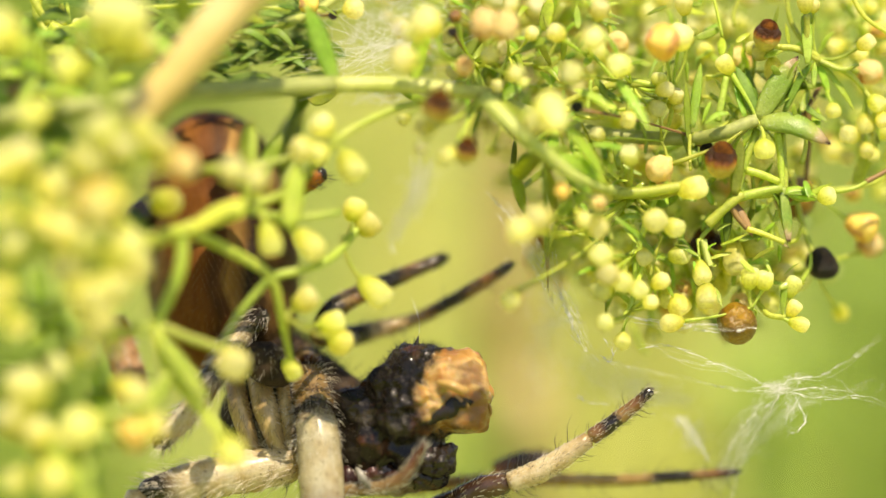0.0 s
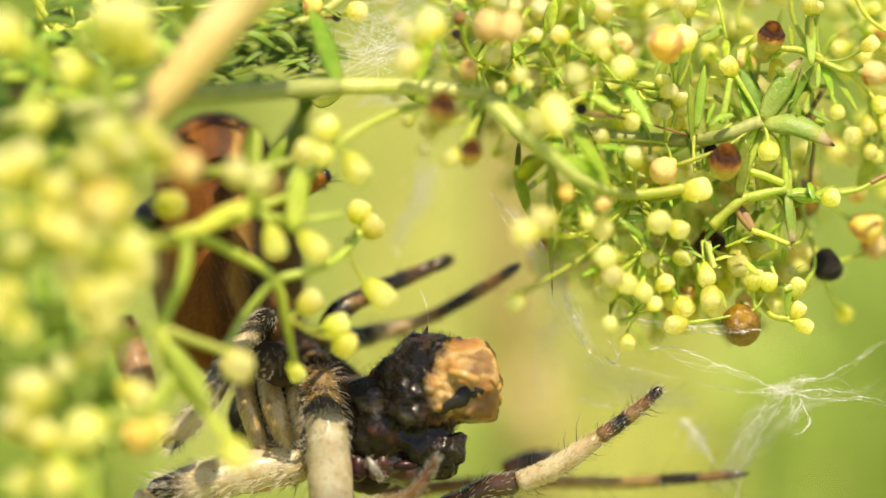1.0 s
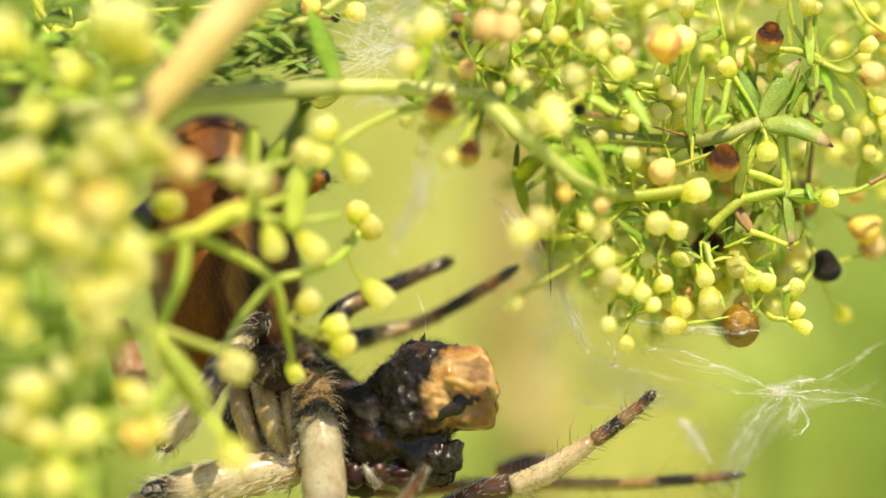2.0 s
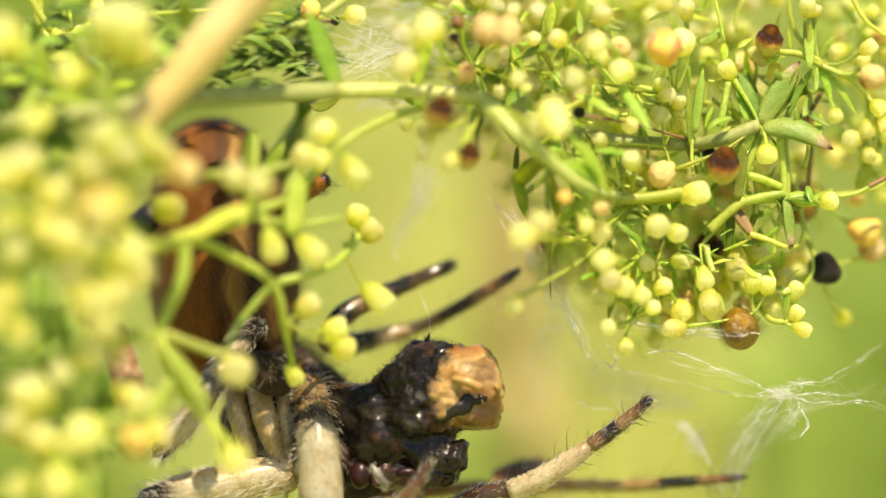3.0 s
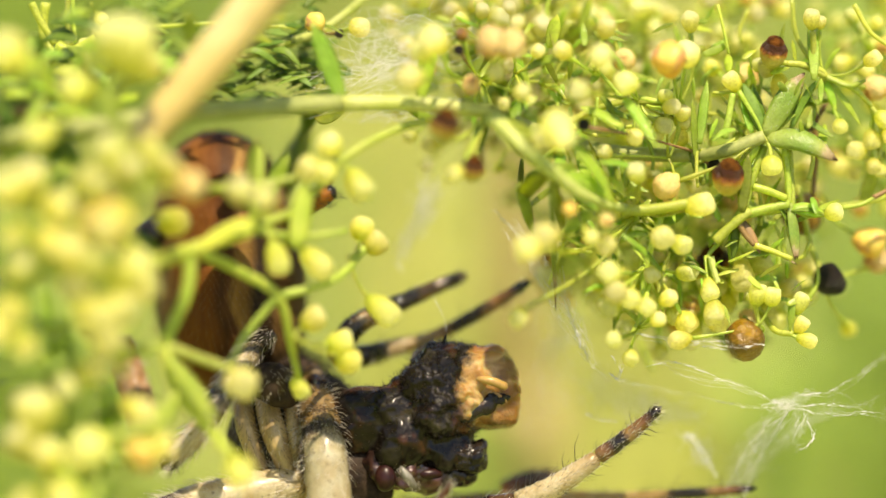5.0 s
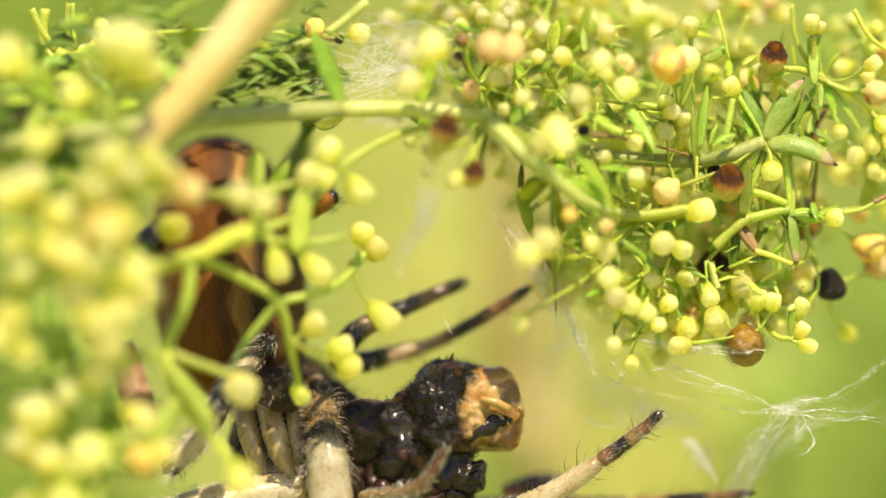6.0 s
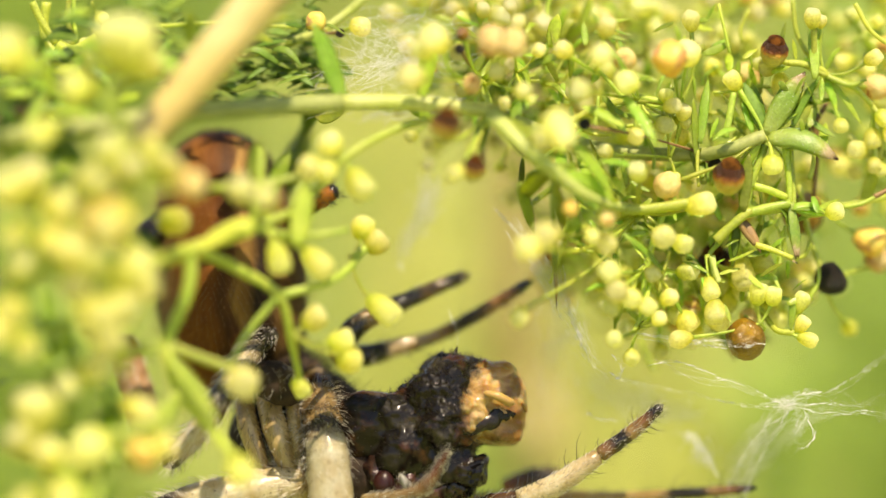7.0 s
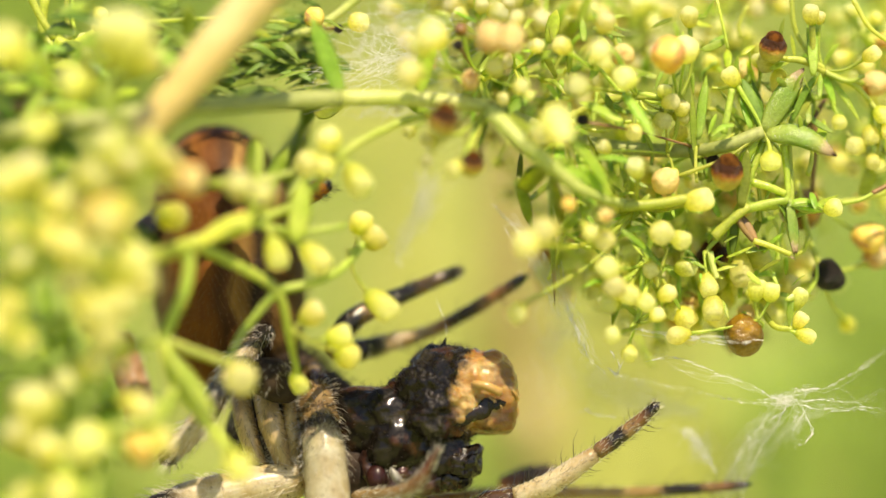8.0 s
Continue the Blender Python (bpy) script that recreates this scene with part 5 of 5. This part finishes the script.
def prey():
    s = thing("half_eaten_insect", "wet black half-eaten insect with amber flesh, held in the spider's jaws", "insect")
    ripe = G(868, 690, -0.8)

    def bare(q):
        k = q - ripe
        return 1.35 - Vector((k.x / 3.6e-3, k.y / 4.2e-3, k.z / 2.7e-3)).length

    balls = [(G(732, 715, 0.4), (2.0e-3, 1.9e-3, 2.0e-3)), (G(738, 664, 0.4), (1.65e-3, 1.7e-3, 1.42e-3)), (G(806, 684, 0.1), (1.5e-3, 1.5e-3, 1.62e-3), 2.5), (G(826, 738, 0.0), (1.0e-3, 1.2e-3, 0.72e-3), 2.6),
             (G(735, 800, 0.5), (1.4e-3, 1.3e-3, 1.3e-3)), (G(655, 785, 0.5), (1.5e-3, 1.4e-3, 1.5e-3)), (G(640, 728, 0.8), (1.3e-3, 1.3e-3, 1.1e-3)), (G(768, 815, 0.2), (0.75e-3, 0.8e-3, 0.7e-3)), (G(690, 690, 0.5), (1.2e-3, 1.4e-3, 1.1e-3)),
             (G(700, 745, -0.8), (0.9e-3, 0.8e-3, 0.8e-3)), (G(600, 745, 1.4), (1.5e-3, 1.3e-3, 1.6e-3))]
    body = part("body", blob(bmesh.new(), balls, 0.10e-3, 6, 0.32e-3, 1000, bare), remains_material(), s, "crumpled wet black body, bared to amber flesh at one end")
    part("flesh_strand", tube(bmesh.new(), bezier([G(772, 676, -1.45), G(798, 682, -1.75), G(828, 695, -1.72)], 12), rounded(13, (0.12e-3, 0.2e-3, 0.2e-3)), 12), CREAM, s, "pale yellow strand of flesh")
    part("flap", blob(bmesh.new(), [(G(815, 712, -1.25), (0.50e-3, 0.2e-3, 0.24e-3)), (G(788, 728, -1.15), (0.60e-3, 0.3e-3, 0.30e-3)), (G(756, 742, -1.05), (0.6e-3, 0.4e-3, 0.35e-3))], 0.08e-3, 5, 0.22e-3, 1900), WET, s)
    part("flap", blob(bmesh.new(), [(G(772, 818, -0.3), (0.9e-3, 0.7e-3, 0.7e-3)), (G(790, 800, -0.2), (0.4e-3, 0.4e-3, 0.3e-3))], 0.06e-3, 5, 0.26e-3, 1300), WET, s)
    part("shell", blob(bmesh.new(), [(G(700, 842, 0.3), (0.9e-3, 0.8e-3, 0.4e-3))], 0.1e-3, 4, 0.08e-3, 900), RED, s, "smooth red-brown piece of shell")
    part("flap", blob(bmesh.new(), [(G(660, 832, 0.5), (1.5e-3, 1.1e-3, 0.95e-3)), (G(628, 815, 0.8), (1.0e-3, 0.9e-3, 0.9e-3)), (G(708, 850, 0.5), (1.0e-3, 0.9e-3, 0.7e-3))], 0.08e-3, 5, 0.3e-3, 1200), GORE, s, "red-brown torn lower piece")
    part("flap", blob(bmesh.new(), [(G(752, 842, 0.4), (1.0e-3, 0.9e-3, 0.6e-3))], 0.06e-3, 5, 0.28e-3, 1300), WET, s)
    part("eye", blob(bmesh.new(), [(G(616, 846, -0.1), (0.48e-3, 0.5e-3, 0.62e-3))], 0.1e-3, 4, 0.02e-3, 900), RED, s, "dark red domed eye")
    cheek = [G(630, 826, -1.1), G(642, 846, -1.25), G(660, 868, -1.1)]
    pale = part("cheek", tube(bmesh.new(), bezier(cheek, 10), rounded(11, (0.10e-3, 0.20e-3, 0.12e-3)), 12), PALE_SKIN, s, "silvery white hairy cheek")
    part("fine_hairs", bristles(bmesh.new(), bezier(cheek, 10), [0.18e-3] * 11, 50, 0.2, 0.5, width=0.009), HAIR_PALE, pale)
    rng = random.Random(9)
    body.data.update()
    raw = [v for v in body.data.vertices if bare(v.co) > 0.62 and v.normal.y < -0.25]
    for v in rng.sample(raw, 3):
        way = Vector((1, 0, rng.uniform(-1.1, -0.2)))
        way = (way - v.normal * way.dot(v.normal)).normalized() * rng.uniform(0.25, 0.5) * 1e-3
        wide = rng.uniform(0.05, 0.12) * 1e-3
        part("flesh_strand", tube(bmesh.new(), bezier([v.co - way, v.co + v.normal * wide * 0.7, v.co + way], 8), rounded(9, (wide * 0.6, wide, wide * 0.7)), 8), CREAM, s)
    hb = bmesh.new()
    for v in rng.sample([v for v in body.data.vertices if bare(v.co) < 0.45], 1300):
        n0 = v.normal
        ln = rng.uniform(0.08, 0.34) * 1e-3
        tube(hb, [v.co - n0 * 5e-5, v.co + n0 * ln * 0.5, v.co + n0 * ln + Vector((0, 0, ln * 0.2))], (1.8e-5, 1.0e-5, 1e-6), 3, caps=False)
    part("bristles", hb, HAIR_DARK, s)
    for q in ([(727, 524, 1), (734, 545, 0.8), (742, 566, 0.5)], [(731, 532, 0.9), (737, 548, 0.8), (741, 562, 0.5)], [(742, 566, 0.5), (742, 585, 0.3), (740, 604, 0.2)]):
        part("silk_thread", tube(bmesh.new(), bezier([G(*e) for e in q], 10), (0.003e-3, 0.009e-3, 0.003e-3), 4), SILK, s, "short white thread of silk")
    part("spike", tube(bmesh.new(), bezier([G(733, 626, 0.2), G(738, 606, 0.2), G(741, 594, 0.2)], 6), (2.2e-4, 1.0e-4, 1e-5), 6), WET, s)
    return s


remains = prey()


# ---- silk ----
def thread(parent, points, width, sag=0.0, n=14, jitter=0.0, rng=SEED):
    line = bezier([G(*p) for p in points], n)
    if jitter:
        line = [q + Vector((rng.gauss(0, 1), rng.gauss(0, 1), rng.gauss(0, 1))) * jitter * 1e-3 for q in line]
    part("thread", tube(bmesh.new(), line, (width * 1e-3, width * 1e-3), 4), SILK, parent)


def tangle(parent, u, v, d, ru, rv, count, width, seed):
    rng = random.Random(seed)
    bm = bmesh.new()
    for _ in range(count):
        pts = [(u + rng.gauss(0, ru), v + rng.gauss(0, rv), d + rng.gauss(0, 0.6)) for _ in range(rng.choice((2, 3, 3, 4)))]
        tube(bm, bezier([G(*p) for p in pts], 12), (width * 1e-3 * rng.uniform(0.5, 1.2),) * 2, 4)
    part("tangle", bm, SILK, parent)


def silk():
    w = thing("silk_web", "loose white silk threads with tangled knots, strung between buds and legs", "spider web")
    tangle(w, 1378, 688, 0.2, 17, 8, 70, 0.0045, 1)
    tangle(w, 1412, 668, 0.1, 11, 7, 16, 0.005, 2)
    tangle(w, 1394, 722, 0.2, 9, 18, 14, 0.005, 3)
    tangle(w, 655, 75, 0.8, 58, 36, 22, 0.005, 4)
    tangle(w, 710, 15, 0.8, 45, 26, 18, 0.005, 5)
    tangle(w, 740, 330, 4, 14, 30, 26, 0.006, 6)
    tangle(w, 1230, 775, 4, 12, 16, 20, 0.008, 7)
    def streak(a0, b0, spread, count, width, seed):
        """Many fine, nearly parallel threads between two places, some of them broken off."""
        r0 = random.Random(seed)
        bm = bmesh.new()
        for _ in range(count):
            f0, f1 = sorted((r0.random(), r0.random()))
            ends = [tuple(p + (q - p) * f + r0.gauss(0, spread) * (1 if k < 2 else 0.03) for k, (p, q) in enumerate(zip(a0, b0))) for f in (f0, (f0 + f1) / 2, f1)]
            tube(bm, bezier([G(*e) for e in ends], 8), (width * 1e-3 * r0.uniform(0.5, 1.5),) * 2, 4)
        part("strand", bm, SILK, w)

    for n, (a0, b0, spread, count, width) in enumerate((((880, 350, 1.5), (1060, 640, 0.5), 10, 32, 0.004), ((975, 430, 0.8), (1030, 620, 0.6), 9, 14, 0.006), ((770, 280, 4), (690, 440, 5), 12, 50, 0.005), ((980, 500, 4), (950, 720, 6), 22, 50, 0.005), ((1195, 735, 2), (1245, 800, 3), 9, 20, 0.005),
                                                        ((1370, 690, 1), (1260, 870, 6), 16, 70, 0.005), ((1130, 615, 0), (1370, 685, 0), 6, 8, 0.003), ((1400, 680, 0.5), (1568, 690, 2), 14, 8, 0.0025), ((1080, 560, 0), (1340, 585, -0.4), 5, 10, 0.004),
                                                        ((1000, 640, 5), (1230, 720, 5), 20, 70, 0.005), ((560, 140, 0.5), (810, 30, 1), 26, 60, 0.005), ((600, 30, 1), (780, 110, 0.5), 18, 40, 0.004), ((610, 170, 2), (800, 150, 1), 14, 50, 0.006), ((1330, 790, 5), (1460, 680, 2), 12, 26, 0.004))):
        streak(a0, b0, spread, count, width, 300 + n)
    rng = random.Random(21)
    runs = [[(1130, 617, 0), (1180, 612, 0), (1250, 635, 0)], [(1250, 640, 0), (1300, 655, 0), (1370, 688, 0)], [(880, 380, 1), (940, 470, 0.5), (1000, 580, 0.5), (1060, 640, 0.5)],
            [(905, 400, 0.5), (960, 500, 0.3), (1030, 610, 0.4)], [(1270, 590, 0), (1190, 575, 0), (1100, 560, 0)], [(1340, 580, -0.2), (1290, 585, -1.2), (1190, 572, -0.4), (1110, 560, 0)],
            [(1400, 690, 0), (1470, 690, 0.3), (1600, 720, 0.5)], [(1400, 670, 0.3), (1460, 660, 1), (1560, 600, 2)], [(1380, 700, 0.5), (1310, 760, 1.5), (1260, 860, 3)], [(1380, 700, 0.5), (1320, 800, 2), (1290, 900, 3)],
            [(1405, 700, 0), (1425, 745, 0), (1395, 772, 0)], [(1070, 600, 0), (1085, 625, 0), (1078, 640, 0), (1065, 632, 0)], [(760, 290, 3), (720, 360, 4), (690, 420, 4), (700, 450, 4)], 
            [(640, 40, 3), (600, 110, 3), (560, 150, 0)], [(620, 90, 3), (720, 80, 3), (800, 110, 1)], [(700, 0, 3), (640, 60, 3), (560, 90, 3)],
            [(1060, 640, 1), (1170, 660, 2), (1300, 690, 1), (1370, 692, 0)], [(1200, 740, 2), (1225, 775, 2), (1255, 815, 2.5)], [(1205, 735, 2), (1232, 772, 2), (1250, 800, 2.5)], [(985, 520, 0.6), (1005, 560, 0.6), (1015, 590, 0.6)], [(1020, 700, 2), (1045, 712, 2), (1075, 716, 2)], [(950, 430, 1), (985, 500, 0.8), (1030, 610, 0.6)], [(860, 340, 2), (900, 380, 1.5), (930, 420, 1)], [(1520, 705, 0.5), (1450, 705, 0.2), (1400, 695, 0)]]
    # Short thick scraps of white thread stand for the glints along the silk.
    glints = bmesh.new()
    for r in runs:
        line = bezier([G(*q) for q in r], 60)
        for n in rng.sample(range(len(line) - 1), 14):
            q = line[n]
            k = q + Vector((rng.gauss(0, 1), rng.gauss(0, 1), rng.gauss(0, 1))) * 0.03e-3
            way = ((line[n + 1] - q).normalized() + Vector((rng.gauss(0, 0.2), 0, rng.gauss(0, 0.2)))) * rng.uniform(0.03, 0.20) * 1e-3
            wide = rng.uniform(0.010, 0.026) * 1e-3
            tube(glints, [k - way, k, k + way], (wide * 0.4, wide, wide * 0.4), 5)
    part("sticky_residue", glints, SILK, w, "bright scraps of thread that stand for glints on the silk")
    for r in runs:
        thread(w, r, rng.uniform(0.004, 0.009), jitter=0.05, rng=rng)
        thread(w, [(p[0] + rng.uniform(-9, 9), p[1] + rng.uniform(-9, 9), p[2] + rng.uniform(-0.4, 0.4)) for p in r], 0.003, jitter=0.04, rng=rng)


silk()


# ---- what moves ----
def motions():
    K = 0.025e-3
    for limb_ob, share in ((upper_leg, 1.0), (long_leg, 0.8)):
        walk(limb_ob, [(t, pose(x * share * K, 0, -y * K)) for t, x, y in
                       ((0, 0, 0), (0.5, -5, 2), (1, -6, 4), (1.5, -3, 3), (3, 16, -3), (3.5, 8, 0), (4, 13, 1), (4.5, 20, -2), (6, 19, 1), (6.5, 17, 3), (7, 20, 1), (7.5, 17, 0), (8, 17, -4))])
    sway = ((0, 0, 0), (0.5, 6, -3), (1, 8, -4.5), (1.5, 4.5, -2.5), (3, -6, 5), (3.5, 2, 1.5), (4, 0, 0), (4.5, -2, 3.5), (6, 1, 1), (6.5, 2, 0), (7, 0, 1), (7.5, 2, 1.5), (8, -2, 4))
    walk(bug, [(t, BASE @ pose(x * K, 0, -y * K)) for t, x, y in sway])
    walk(belly, [(t, pose(-x * K * 0.85, 0, y * K * 0.7)) for t, x, y in sway])
    walk(far_leg, [(t, pose(x * K, 0, -y * K)) for t, x, y in
                   ((0, 0, 0), (0.5, -3, 2), (1, -4, 5), (1.5, -3, 4), (3, 11, -5), (3.5, 3, 0), (4, 12, 0), (4.5, 16, -3), (6, 8, -2), (6.5, 11, 0), (7, 10, 0), (7.5, 8, -2), (8, 7, -3))])
    walk(tip_leg, [(t, pose(x * K, 0, -y * K)) for t, x, y in
                   ((0, 0, 0), (0.5, -8, -2), (1, -8, 3), (1.5, -4, 1), (3, 8, -5), (3.5, -2, -3), (4, 9, 4), (4.5, 6, -4), (6, 7, -4), (6.5, 9, 4), (7, 7, -2), (7.5, -2, -8), (8, 0, -9))])
    walk(palp, [(t, pose(x * K, 0, -y * K)) for t, x, y in
                ((0, 0, 0), (0.25, -8, 55), (0.5, -12, 68), (1, 6, 26), (1.5, -9, 48), (3, 12, 16), (3.5, 9, 18), (4, 25, 55), (4.5, 36, 60), (6, 20, -34), (6.5, 24, -24), (7, 24, -17), (7.5, 18, -16), (8, 14, -18))])
    hold = G(640, 740, 0.5)
    rows = ((0, 0, 0, 0, 0), (0.5, -6, -18, -2, -3), (1, 8, -22, 3, 0), (1.5, 4, -10, 0, 0), (3, 14, -16, 6, 0), (3.5, 18, -24, 9, 0), (4, 29, -22, 14, 0), (4.5, 41, -36, 19, -2),
            (6, 41, -18, 18, 3), (6.5, 47, -12, 18, 5), (7, 45, -20, 18, 4), (7.5, 40, -25, 15, 2), (8, 34, -23, 13, 1))
    walk(remains, [(t, BASE @ Matrix.Translation(hold + Vector((x * K, 0, -y * K))) @ pose(0, 0, 0, 0, roll, yaw) @ Matrix.Translation(-hold)) for t, x, y, yaw, roll in rows])


motions()
